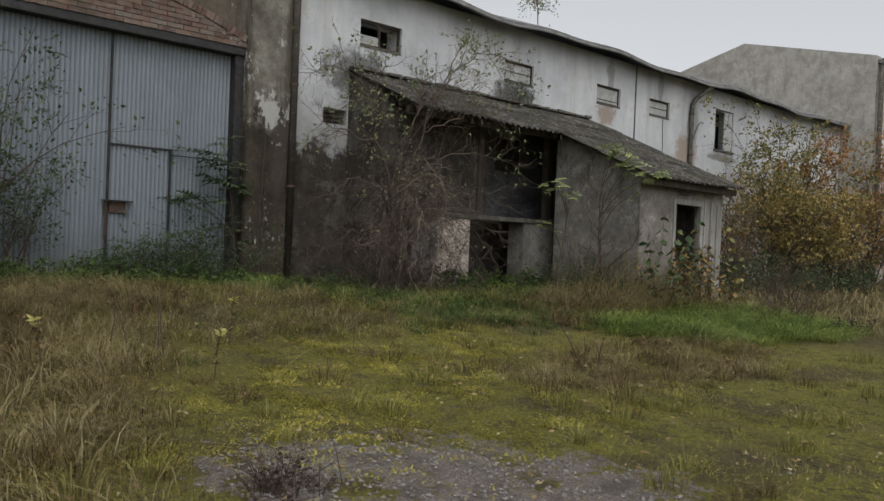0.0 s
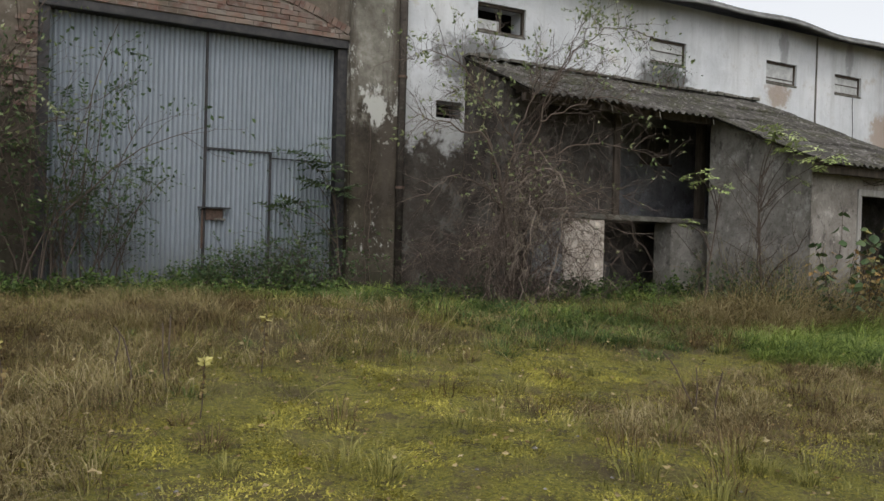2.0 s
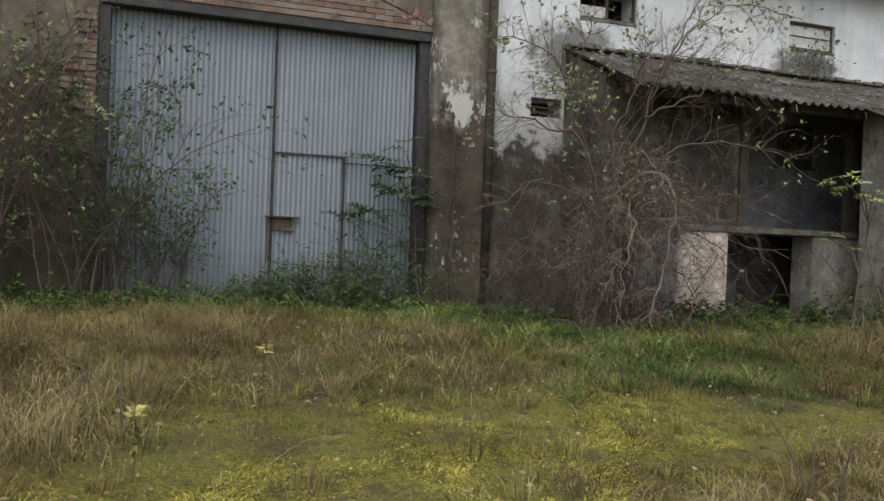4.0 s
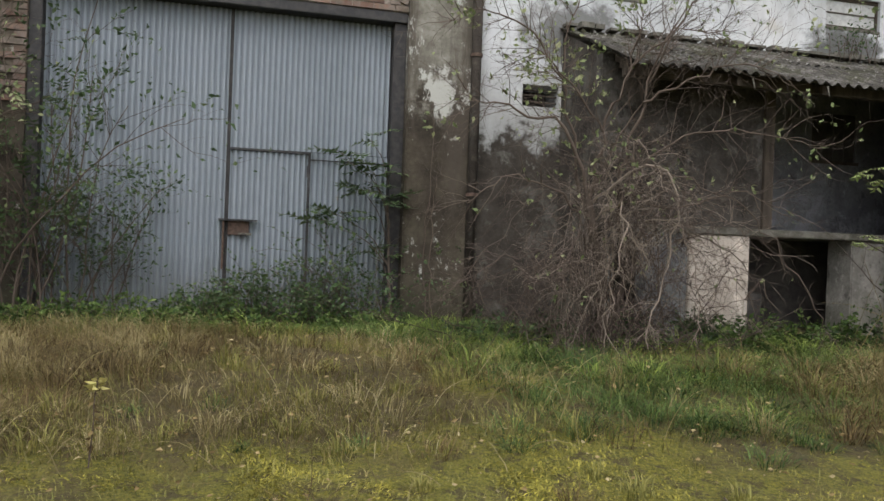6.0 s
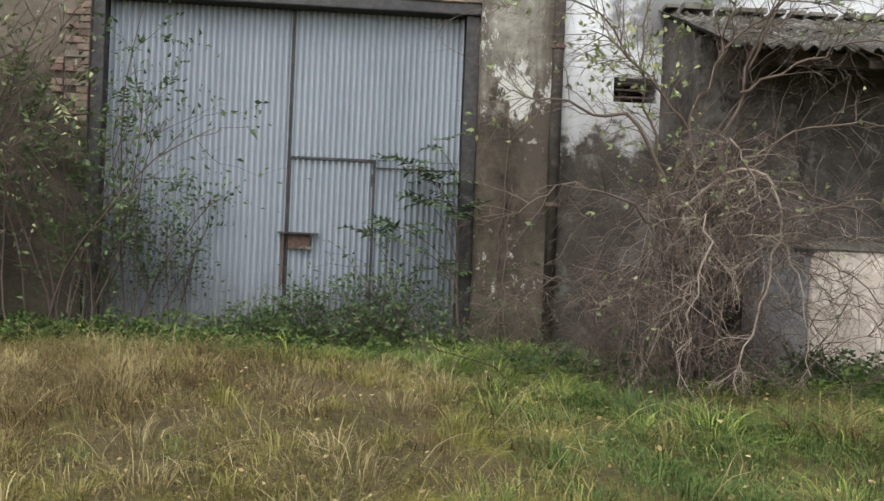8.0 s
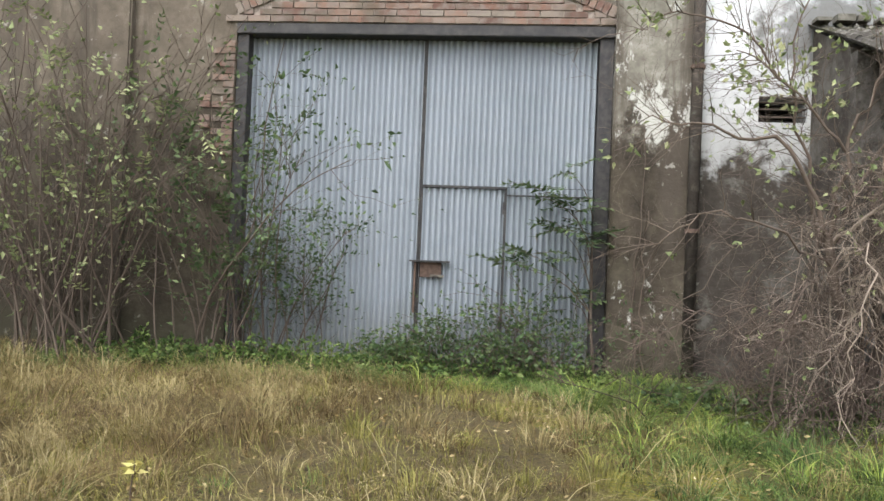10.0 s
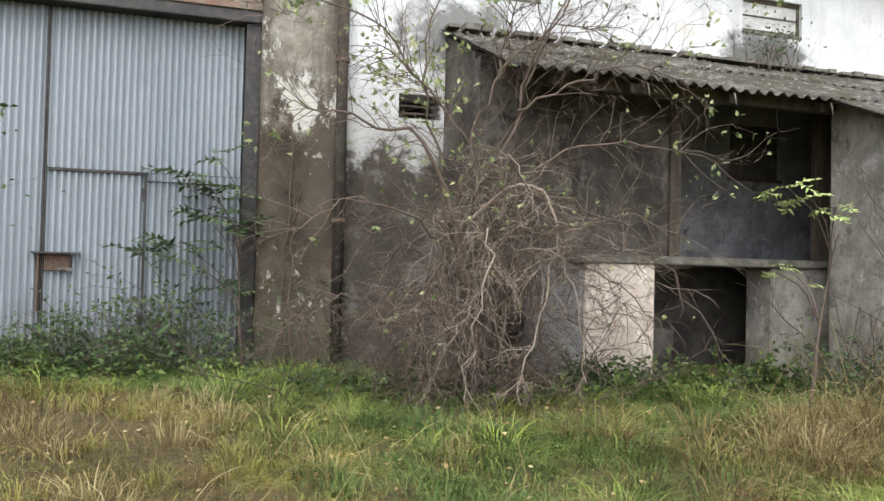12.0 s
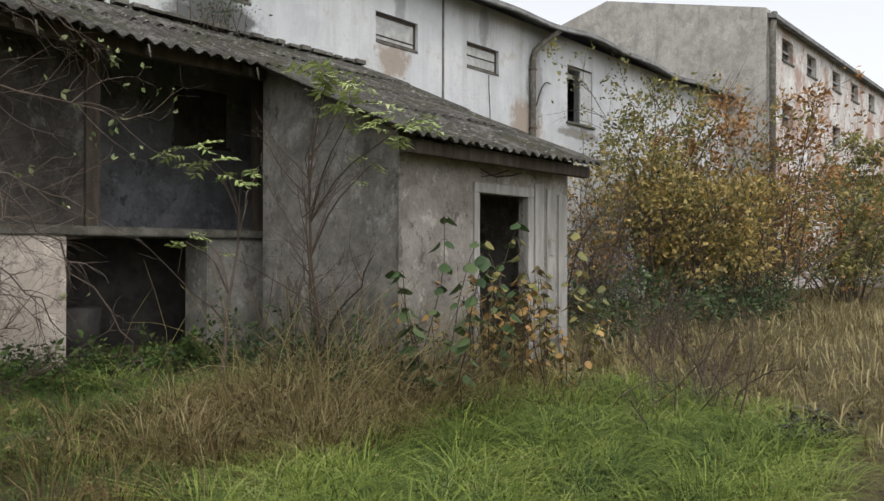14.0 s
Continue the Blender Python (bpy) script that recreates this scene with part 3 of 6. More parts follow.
def arch_backing():
    """Mortar behind the bricks, a thin slab cut to the arch."""
    bm = bmesh.new()
    n = 40
    rows = []
    for i in range(n + 1):
        x = ARCH_C - ARCH_W + 2 * ARCH_W * i / n
        rows.append([bm.verts.new(p) for p in ((x, 12.706, 4.362), (x, 12.706, arch_z(x) + 0.11), (x, 12.7195, arch_z(x) + 0.11), (x, 12.7195, 4.362))])
    for a, b in zip(rows, rows[1:]):
        for k in range(4):
            bm.faces.new((a[k], b[k], b[(k + 1) % 4], a[(k + 1) % 4]))
    bm.faces.new(rows[0])
    bm.faces.new(rows[-1])
    bmesh.ops.recalc_face_normals(bm, faces=bm.faces[:])
    return bm


part("mortar_bed", arch_backing(), "mortar", gate_wall)
brick_rng = random.Random(4)


def brick_mesh(lx, lz, depth=0.02):
    bm = boxed(-lx / 2, lx / 2, -depth, 0.0, -lz / 2, lz / 2)
    for v in bm.verts:
        v.co += Vector((brick_rng.uniform(-0.004, 0.004), brick_rng.uniform(-0.003, 0.003), brick_rng.uniform(-0.003, 0.003)))
    me = bpy.data.meshes.new("brick")
    bm.to_mesh(me)
    bm.free()
    me.materials.append(MAT["brick"])
    return me


BRICKS = [brick_mesh(0.245, 0.064) for _ in range(4)]
HALVES = [brick_mesh(0.118, 0.064) for _ in range(3)]
RINGS = [brick_mesh(0.066, 0.12, 0.026) for _ in range(3)]


def lay_brick(mesh, x, z, y=12.706, turn=0.0):
    ob = new("brick", mesh)
    ob.parent = gate_wall
    ob.matrix_basis = pose(x, y + brick_rng.uniform(-0.002, 0.002), z, 0, turn, 0)


def lay_gate_bricks():
    row, z = 0, 4.362 + 0.038
    while z < 4.95:
        x = ARCH_C - ARCH_W + (0.13 if row % 2 else 0.0)
        while x < ARCH_C + ARCH_W:
            if z + 0.03 < arch_z(x) and z + 0.03 < arch_z(min(x + 0.13, ARCH_C + ARCH_W)) and z + 0.03 < arch_z(max(x - 0.13, ARCH_C - ARCH_W)):
                lay_brick(brick_rng.choice(BRICKS), x, z)
            elif z < arch_z(x) - 0.01:
                lay_brick(brick_rng.choice(HALVES), x, z)
            x += 0.258
        z, row = z + 0.076, row + 1
    n = 58
    for i in range(n):
        x = ARCH_C - ARCH_W + 2 * ARCH_W * (i + 0.5) / n
        slope = -2 * ARCH_H * (x - ARCH_C) / ARCH_W ** 2
        lay_brick(brick_rng.choice(RINGS), x, arch_z(x) + 0.055, 12.702, -math.degrees(math.atan(slope)))
    # bare quoin on the gate's other jamb
    for r in range(17):
        z = 2.9 + r * 0.076
        lay_brick(brick_rng.choice(BRICKS if r % 2 else HALVES), 2.82 if r % 2 else 2.885, z, 12.719)
        if r % 3 and 3 < r < 10:
            lay_brick(brick_rng.choice(HALVES), 2.62, z, 12.719)


# gate frame and leaves
gate_frame = thing("gateway", "black iron gateway frame set in the wall", "gateway")
part("lintel", boxed(2.952, 7.118, 12.70, 12.95, 4.235, 4.357, 0.008), "iron", gate_frame)
part("jamb", boxed(2.952, 3.085, 12.74, 12.98, 0.5, 4.233, 0.006), "iron", gate_frame)
part("jamb", boxed(6.965, 7.116, 12.74, 12.98, 0.5, 4.233, 0.006), "iron", gate_frame)


def corrugated(x0, x1, z0, z1, y, pitch=0.066, amp=0.017, thick=0.003, bend=0.0):
    """An upright corrugated sheet with thickness."""
    bm = bmesh.new()
    n = max(8, int((x1 - x0) / pitch * 10))
    rows = []
    zs = [z0, z0 + (z1 - z0) * 0.5, z1]
    for k, d in ((0, 0.0), (1, thick)):
        for j, z in enumerate(zs):
            rows.append([bm.verts.new((x0 + (x1 - x0) * i / n, y + d + bend * math.sin(3.1 * j / 2) - amp * math.cos(2 * math.pi * (x1 - x0) * i / n / pitch), z)) for i in range(n + 1)])
    for a in (0, 1, 3, 4):
        for i in range(n):
            bm.faces.new((rows[a][i], rows[a][i + 1], rows[a + 1][i + 1], rows[a + 1][i]))
    bmesh.ops.recalc_face_normals(bm, faces=bm.faces[:])
    return bm


def build_gate():
    left = thing("gate_leaf", "grey corrugated metal gate leaf, closed", "gate", "leaves of the big gate")
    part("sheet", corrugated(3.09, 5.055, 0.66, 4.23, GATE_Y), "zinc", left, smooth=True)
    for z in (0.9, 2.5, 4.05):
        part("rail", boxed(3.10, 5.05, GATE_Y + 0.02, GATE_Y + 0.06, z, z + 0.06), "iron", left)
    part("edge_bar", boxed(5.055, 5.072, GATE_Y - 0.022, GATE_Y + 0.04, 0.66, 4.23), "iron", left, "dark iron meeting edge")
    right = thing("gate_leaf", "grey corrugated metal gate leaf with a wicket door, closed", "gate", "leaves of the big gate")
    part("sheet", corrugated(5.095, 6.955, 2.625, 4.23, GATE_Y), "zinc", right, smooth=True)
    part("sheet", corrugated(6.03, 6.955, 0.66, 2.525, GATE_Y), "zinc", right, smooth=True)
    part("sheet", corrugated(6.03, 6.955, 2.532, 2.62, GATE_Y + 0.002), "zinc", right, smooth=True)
    part("edge_bar", boxed(5.078, 5.094, GATE_Y - 0.02, GATE_Y + 0.04, 0.66, 4.23), "iron", right, "dark iron meeting edge")
    part("rail", boxed(6.02, 6.955, GATE_Y - 0.018, GATE_Y - 0.008, 2.525, 2.54), "iron", right)
    part("door_frame", boxed(5.095, 6.03, GATE_Y - 0.022, GATE_Y + 0.02, 2.598, 2.624), "iron", right)
    part("door_frame", boxed(6.004, 6.028, GATE_Y - 0.022, GATE_Y + 0.02, 0.66, 2.598), "iron", right)
    for z in (0.9, 4.05):
        part("rail", boxed(5.10, 6.95, GATE_Y + 0.025, GATE_Y + 0.065, z, z + 0.06), "iron", right)
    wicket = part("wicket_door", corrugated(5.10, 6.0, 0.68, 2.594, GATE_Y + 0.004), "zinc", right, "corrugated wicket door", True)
    part("hinge", boxed(5.985, 6.02, GATE_Y - 0.03, GATE_Y - 0.015, 2.32, 2.46, 0.004), "iron", wicket)
    part("hinge", boxed(5.985, 6.02, GATE_Y - 0.03, GATE_Y - 0.015, 1.0, 1.14, 0.004), "iron", wicket)
    lock = thing("lock_box", "rusty iron lock housing with a hasp bolted on the gate", "lock")
    bm = boxed(4.99, 5.43, GATE_Y - 0.10, GATE_Y - 0.012, 1.765, 1.785, 0.003)
    part("hood", bm, "iron", lock, "dark sloping sheet hood")
    part("plate", boxed(5.10, 5.34, GATE_Y - 0.035, GATE_Y - 0.012, 1.60, 1.764, 0.004), "rust", lock, "rusty plate")
    part("hasp", boxed(5.22, 5.37, GATE_Y - 0.05, GATE_Y - 0.036, 1.60, 1.63, 0.003), "concrete", lock, "bare metal hasp")
    part("bracket", boxed(5.035, 5.06, GATE_Y - 0.06, GATE_Y - 0.024, 1.2, 1.764, 0.003), "rust", lock)
    bm = bmesh.new()
    tube(bm, [(5.28 + 0.03 * math.cos(a), GATE_Y - 0.055, 1.585 + 0.035 * math.sin(a)) for a in (0.2 * i for i in range(-1, 18))], 0.006, 6)
    part("padlock", bm, "iron", lock)


build_gate()

# ---------------------------------------------------------------- long white building
HOLES = [(9.32, 10.27, 4.86, 5.32), (13.06, 13.98, 4.85, 5.28), (16.23, 17.17, 4.85, 5.28), (18.42, 19.34, 4.86, 5.27), (21.68, 22.68, 4.32, 5.47), (8.6, 9.09, 3.36, 3.63)]
white_wall = link("wall_white", pierced(8.0, 31.0, 0.2, 5.98, WALL_Y, 13.1, HOLES), MAT["limewash"])
tagged(white_wall, "long whitewashed plaster wall, stained and flaking", "wall", kind="structure")
joint = link("wall_corner", boxed(7.921, 7.999, 12.76, 13.1, 0.2, 7.2), MAT["brown_plaster"])
tagged(joint, "narrow brown plaster joint between two buildings", "wall", kind="structure")
# inner walls in the dark tone, so the rooms' shade is painted on
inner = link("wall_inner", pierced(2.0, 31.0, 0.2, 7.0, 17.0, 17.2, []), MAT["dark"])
tagged(inner, "inner wall seen through openings, coloured dark as shade", "wall", kind="structure")
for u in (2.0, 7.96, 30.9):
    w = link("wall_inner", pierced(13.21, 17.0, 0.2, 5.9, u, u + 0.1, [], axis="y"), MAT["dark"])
    tagged(w, "inner cross wall coloured dark as shade", "wall", kind="structure")
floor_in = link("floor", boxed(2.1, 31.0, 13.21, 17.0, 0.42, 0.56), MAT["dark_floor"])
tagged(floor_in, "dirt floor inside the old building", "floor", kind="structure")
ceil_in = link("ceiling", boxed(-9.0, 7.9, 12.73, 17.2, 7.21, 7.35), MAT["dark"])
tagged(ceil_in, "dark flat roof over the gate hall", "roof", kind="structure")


def main_roof():
    """Roof of the long building: a slope with a sagging eave."""
    bm = bmesh.new()
    n = 70
    rows = [[], [], [], []]
    for i in range(n + 1):
        x = 7.93 + (30.2 - 7.93) * i / n
        sag = 0.05 * math.sin(x * 0.9) + 0.03 * math.sin(x * 2.3 + 1) + 0.13 * max(0.0, (13 - x) / 5)
        for k, (y, z) in enumerate(((12.28, 5.96), (17.3, 7.7), (17.3, 7.8), (12.28, 6.03))):
            rows[k].append(bm.verts.new((x, y, z + sag)))
    for a, b in ((0, 1), (1, 2), (2, 3), (3, 0)):
        for i in range(n):
            bm.faces.new((rows[a][i], rows[a][i + 1], rows[b][i + 1], rows[b][i]))
    for i in (0, n):
        bm.faces.new([r[i] for r in rows])
    bmesh.ops.recalc_face_normals(bm, faces=bm.faces[:])
    return bm


roof_main = link("roof_main", main_roof(), MAT["far_roof"])
tagged(roof_main, "grey felt roof with a sagging eave", "roof", kind="structure")
bm = bmesh.new()
tube(bm, [(x, 12.24, 5.93 + 0.05 * math.sin(x * 0.9) + 0.03 * math.sin(x * 2.3 + 1) + 0.13 * max(0.0, (13 - x) / 5)) for x in np.linspace(8.0, 29.9, 60)], 0.03, 8)
gutter = link("gutter", bm, MAT["far_roof"], smooth=True)
tagged(gutter, "grey weathered gutter along the eave", "gutter")

for k, (a, b, c, d) in enumerate(HOLES[:4]):
    win = thing(f"window_{k + 1}", "small dusty boarded window in the white wall" if k else "small dark broken window in the white wall", "window", kind="structure")
    y0 = WALL_Y + 0.05
    part("window_frame", boxed(a, b, y0, y0 + 0.06, d - 0.045, d), "wood", win)
    part("window_frame", boxed(a, b, y0, y0 + 0.06, c, c + 0.035), "wood", win)
    part("window_frame", boxed(a, a + 0.035, y0 + 0.001, y0 + 0.061, c + 0.035, d - 0.045), "wood", win)
    part("window_frame", boxed(b - 0.035, b, y0 + 0.001, y0 + 0.061, c + 0.035, d - 0.045), "wood", win)
    if k:
        mid = c + 0.1 if k == 2 else (c + d) / 2
        part("pane", boxed(a + 0.035, b - 0.035, y0 + 0.02, y0 + 0.035, mid + 0.008, d - 0.045), "board", win)
        part("pane", boxed(a + 0.035, b - 0.035, y0 + 0.024, y0 + 0.039, c + 0.035, mid - 0.008), "board", win)
        part("glazing_bar", boxed(a + 0.035, b - 0.035, y0 + 0.012, y0 + 0.042, mid - 0.008, mid + 0.008), "wood", win)
    else:
        part("glazing_bar", boxed((a + b) / 2 - 0.02, (a + b) / 2 + 0.02, y0 + 0.01, y0 + 0.05, c + 0.035, d - 0.045), "wood", win)
        part("pane", boxed(a + 0.035, (a + b) / 2 - 0.02, y0 + 0.02, y0 + 0.03, c + 0.035, c + 0.2), "board", win, "broken dusty pane")
    part("window_sill", boxed(a, b, WALL_Y - 0.012, WALL_Y + 0.05, c - 0.045, c - 0.002, 0.006), "concrete", win)

tall = thing("window_5", "tall open window hole with a grey shutter folded in", "window", kind="structure")
part("window_frame", boxed(21.69, 21.73, WALL_Y + 0.08, WALL_Y + 0.16, 4.36, 5.43), "grey_wood", tall)
part("window_frame", boxed(21.69, 22.67, WALL_Y + 0.08, WALL_Y + 0.16, 5.43, 5.465), "grey_wood", tall)
part("shutter", boxed(22.22, 22.66, WALL_Y + 0.02, WALL_Y + 0.06, 4.34, 5.43, 0.006), "board", tall, "grey board shutter")
part("window_sill", boxed(21.62, 22.74, WALL_Y - 0.05, WALL_Y + 0.02, 4.27, 4.318, 0.008), "concrete", tall)

# narrow vent high beside the gate, with broken slats
vent = thing("wall_vent", "dark square vent hole with broken slats", "vent")
for z in (3.42, 3.50, 3.57):
    part("slat", boxed(8.605, 9.085, WALL_Y + 0.06, WALL_Y + 0.09, z, z + 0.018), "wood", vent)


def pipe(name, points, r, material, label, clips=()):
    ob = thing(name, label, "drainpipe")
    bm = bmesh.new()
    tube(bm, points, r, 10)
    part("pipe", bm, material, ob, smooth=True)
    for z in clips:
        bm = bmesh.new()
        x, y = points[-1][0], points[-1][1]
        tube(bm, [(x, y, z - 0.02), (x, y, z + 0.02)], r * 1.25, 10)
        part("clip", bm, "rust", ob)
    return ob


pipe("downpipe", [(20.85, 12.3, 5.9), (20.6, 12.45, 5.7), (20.38, 12.57, 5.45), (20.32, 12.57, 5.3), (20.32, 12.57, 0.7)], 0.058, "concrete", "brown flaking downpipe on the white wall", (5.1, 4.0, 2.2))
pipe("downpipe", [(7.955, 12.56, 7.0), (7.955, 12.56, 0.7)], 0.06, "brown_plaster", "dirty brown downpipe beside the pilaster", (5.6, 3.9, 2.2))
pipe("conduit", [(17.78, 12.635, 5.95), (17.78, 12.635, 2.4)], 0.018, "concrete", "thin grey conduit on the white wall")
bm = bmesh.new()
tube(bm, [(21.0 - 0.5 * t, 12.62, 4.95 - 0.75 * t * t + 0.25 * t) for t in (0, 0.2, 0.4, 0.6, 0.8, 1.0)], 0.012, 5)
tagged(link("loose_cable", bm, MAT["iron"]), "loose black cable hanging on the white wall", "cable")

bm = bmesh.new()
tube(bm, [(19.05 + 0.02 * math.sin(z * 5), 12.638, z) for z in np.linspace(4.8, 3.4, 10)], 0.008, 4)
tagged(link("thin_wire", bm, MAT["iron"]), "thin dark wire hanging below a window", "wire")

# ---------------------------------------------------------------- lean-to
A_X, B_Y = 12.9, 9.05
wall_a = link("wall_lean_side", pierced(B_Y, 10.98, 0.2, 3.3, A_X, A_X + 0.24, [], axis="y", top=lambda y: lean_z(y) - 0.02, fine=0.3), MAT["lean_plaster"])
tagged(wall_a, "grey stained render side wall of the lean-to", "wall", kind="structure")
wall_b = link("wall_lean_front", pierced(A_X + 0.241, 15.75, 0.2, 2.70, B_Y, B_Y + 0.11, [(14.06, 14.92, 0.2, 2.26)]), MAT["front_plaster"])
tagged(wall_b, "pale streaked render front wall of the lean-to with a doorway", "wall", kind="structure")
wall_c = link("wall_lean_end", pierced(B_Y + 0.241, 12.64, 0.2, 3.3, 15.51, 15.75, [], axis="y", top=lambda y: lean_z(y) - 0.02, fine=0.3), MAT["lean_plaster"])
tagged(wall_c, "grey render end wall of the lean-to", "wall", kind="structure")
part("corner_strip", boxed(A_X - 0.012, A_X + 0.24, B_Y - 0.012, B_Y, 0.2, 2.70), "front_plaster", wall_b)
floor_l = link("floor", boxed(9.2, 15.5, 9.3, 12.64, 0.4, 0.52), MAT["dark_floor"])
tagged(floor_l, "dirt floor of the lean-to", "floor", kind="structure")
# painted dark to stand for the shade behind the doorway
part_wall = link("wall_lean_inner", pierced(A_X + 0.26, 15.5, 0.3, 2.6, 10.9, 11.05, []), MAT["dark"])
tagged(part_wall, "inner wall behind the doorway, coloured dark as shade", "wall", kind="structure")

low = link("wall_low_right", boxed(12.54, 13.4, 11.43, 11.86, 0.2, 1.81, 0.015), MAT["lean_plaster"])
tagged(low, "low grey render wall beside the dark opening", "wall", kind="structure")
pier = link("wall_pier", boxed(10.27, 11.07, 11.42, 11.68, 0.2, 1.81, 0.012), MAT["pier_plaster"])
tagged(pier, "cream rendered pier beside the dark opening", "pier", kind="structure")
grey_p = link("wall_low_left", boxed(9.72, 10.269, 11.46, 11.68, 0.2, 1.81, 0.01), MAT["grey_block"])
tagged(grey_p, "dark grey low wall beside the pier", "wall", kind="structure")
slab = link("slab", boxed(9.72, 13.4, 11.39, 12.64, 1.812, 1.90, 0.012), MAT["concrete"])
tagged(slab, "mossy concrete slab over the low opening", "slab", kind="structure")
infill = link("wall_lean_infill", pierced(9.12, 11.26, 0.2, 3.75, 11.5, 11.66, [(9.25, 9.719, 0.2, 1.78), (9.719, 11.26, 0.2, 1.90)], top=lambda x: lean_z(11.5) - 0.02), MAT["shaded_plaster"])
tagged(infill, "brown stained infill wall, darkened in colour for the roof's shade", "wall", kind="structure")
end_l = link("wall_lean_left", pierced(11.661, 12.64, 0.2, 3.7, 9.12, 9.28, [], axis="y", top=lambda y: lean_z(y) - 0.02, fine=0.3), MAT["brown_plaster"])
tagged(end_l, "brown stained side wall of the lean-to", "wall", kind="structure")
for x in (11.265, 13.2):
    post = link("post", boxed(x, x + 0.13, 11.46, 11.60, 1.902, lean_z(11.46) - 0.05, 0.006), MAT["wood"])
    tagged(post, "dark square timber post carrying the roof", "post", "posts of the lean-to")

# lining added over the white wall; its grey holds dirt and painted shade
lining = link("wall_lean_lining", pierced(9.29, 15.5, 0.3, 4.2, 12.6, 12.645, [(12.86, 13.6, 2.95, 3.62)], top=lambda x: lean_z(12.6) - 0.06), MAT["bay"])
tagged(lining, "dirty inner lining of the lean-to, greyed to stand for shade", "wall", kind="structure")
# added dark boards stand in for the shaded depth of this window hole
boarded = thing("window_6", "dark window hole in the lean-to, its shade made of dark boards", "window", kind="structure")
for k in range(4):
    part("board", boxed(12.865 + 0.183 * k, 13.04 + 0.183 * k, 12.618 + 0.003 * (k % 2), 12.642, 2.953, 3.617), "dark", boarded)
part("window_frame", boxed(12.82, 13.64, 12.585, 12.599, 2.91, 2.95), "wood", boarded)
# added sheet before the white wall, its dark colour standing for the opening's shade
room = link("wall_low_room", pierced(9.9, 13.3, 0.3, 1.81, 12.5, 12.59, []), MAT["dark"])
tagged(room, "added back wall of the low room, coloured dark as shade", "wall", kind="structure")

# timbers under the roof
for y, x0, x1 in ((10.95, 9.1, 12.88), (8.86, 12.75, 15.85), (12.3, 9.3, 15.5), (11.4, 9.3, 12.85)):
    z = lean_z(y) - 0.02
    beam = link("roof_beam", boxed(x0, x1, y - 0.05, y + 0.05, z - 0.13, z - 0.01, 0.006), MAT["wood"])
    tagged(beam, "dark weathered roof beam under the eave", "beam", "beams of the lean-to")
for x in (9.3, 10.4, 11.5, 12.6, 13.4, 14.6, 15.6):
    y0 = 10.78 if x < 12.7 else 8.9
    bm = bmesh.new()
    v = [bm.verts.new((x + dx, y, lean_z(y) - 0.012 - dz)) for y in (y0, 12.63) for dx, dz in ((-0.03, 0), (0.03, 0), (0.03, 0.09), (-0.03, 0.09))]
    for f in ((0, 1, 2, 3), (7, 6, 5, 4), (0, 4, 5, 1), (1, 5, 6, 2), (2, 6, 7, 3), (3, 7, 4, 0)):
        bm.faces.new([v[i] for i in f])
    bmesh.ops.recalc_face_normals(bm, faces=bm.faces[:])
    tagged(link("rafter", bm, MAT["wood"]), "dark weathered rafter under the lean-to roof", "rafter", "rafters of the lean-to")

# doorway of the lean-to
door = thing("door_1", "open doorway with a bare weathered timber frame", "doorway", kind="structure")
part("door_frame", boxed(13.97, 14.065, B_Y - 0.02, B_Y + 0.05, 0.4, 2.26, 0.005), "grey_wood", door)
part("door_frame", boxed(14.915, 15.02, B_Y - 0.02, B_Y + 0.05, 0.4, 2.26, 0.005), "grey_wood", door)
part("door_lintel", boxed(13.97, 15.02, B_Y - 0.024, B_Y + 0.05, 2.262, 2.36, 0.005), "grey_wood", door, "bleached timber lintel")
for a, b in (((14.08, 2.50), (14.36, 2.43)), ((14.36, 2.44), (14.8, 2.51)), ((14.1, 2.42), (14.55, 2.52))):
    bm = bmesh.new()
    tube(bm, [(a[0], B_Y - 0.012, a[1]), ((a[0] + b[0]) / 2, B_Y - 0.016, (a[1] + b[1]) / 2 - 0.01), (b[0], B_Y - 0.012, b[1])], 0.007, 5)
    part("crack_lath", bm, "wood", door)
bm = bmesh.new()
for i in range(3):
    x = 15.06 + 0.235 * i
    box(bm, x, x + 0.17, B_Y - 0.014 - 0.004 * i, B_Y, 0.7, 2.42 - 0.05 * i)
part("plaster_strip", bm, "grey_wood", wall_b, "bleached vertical boards")


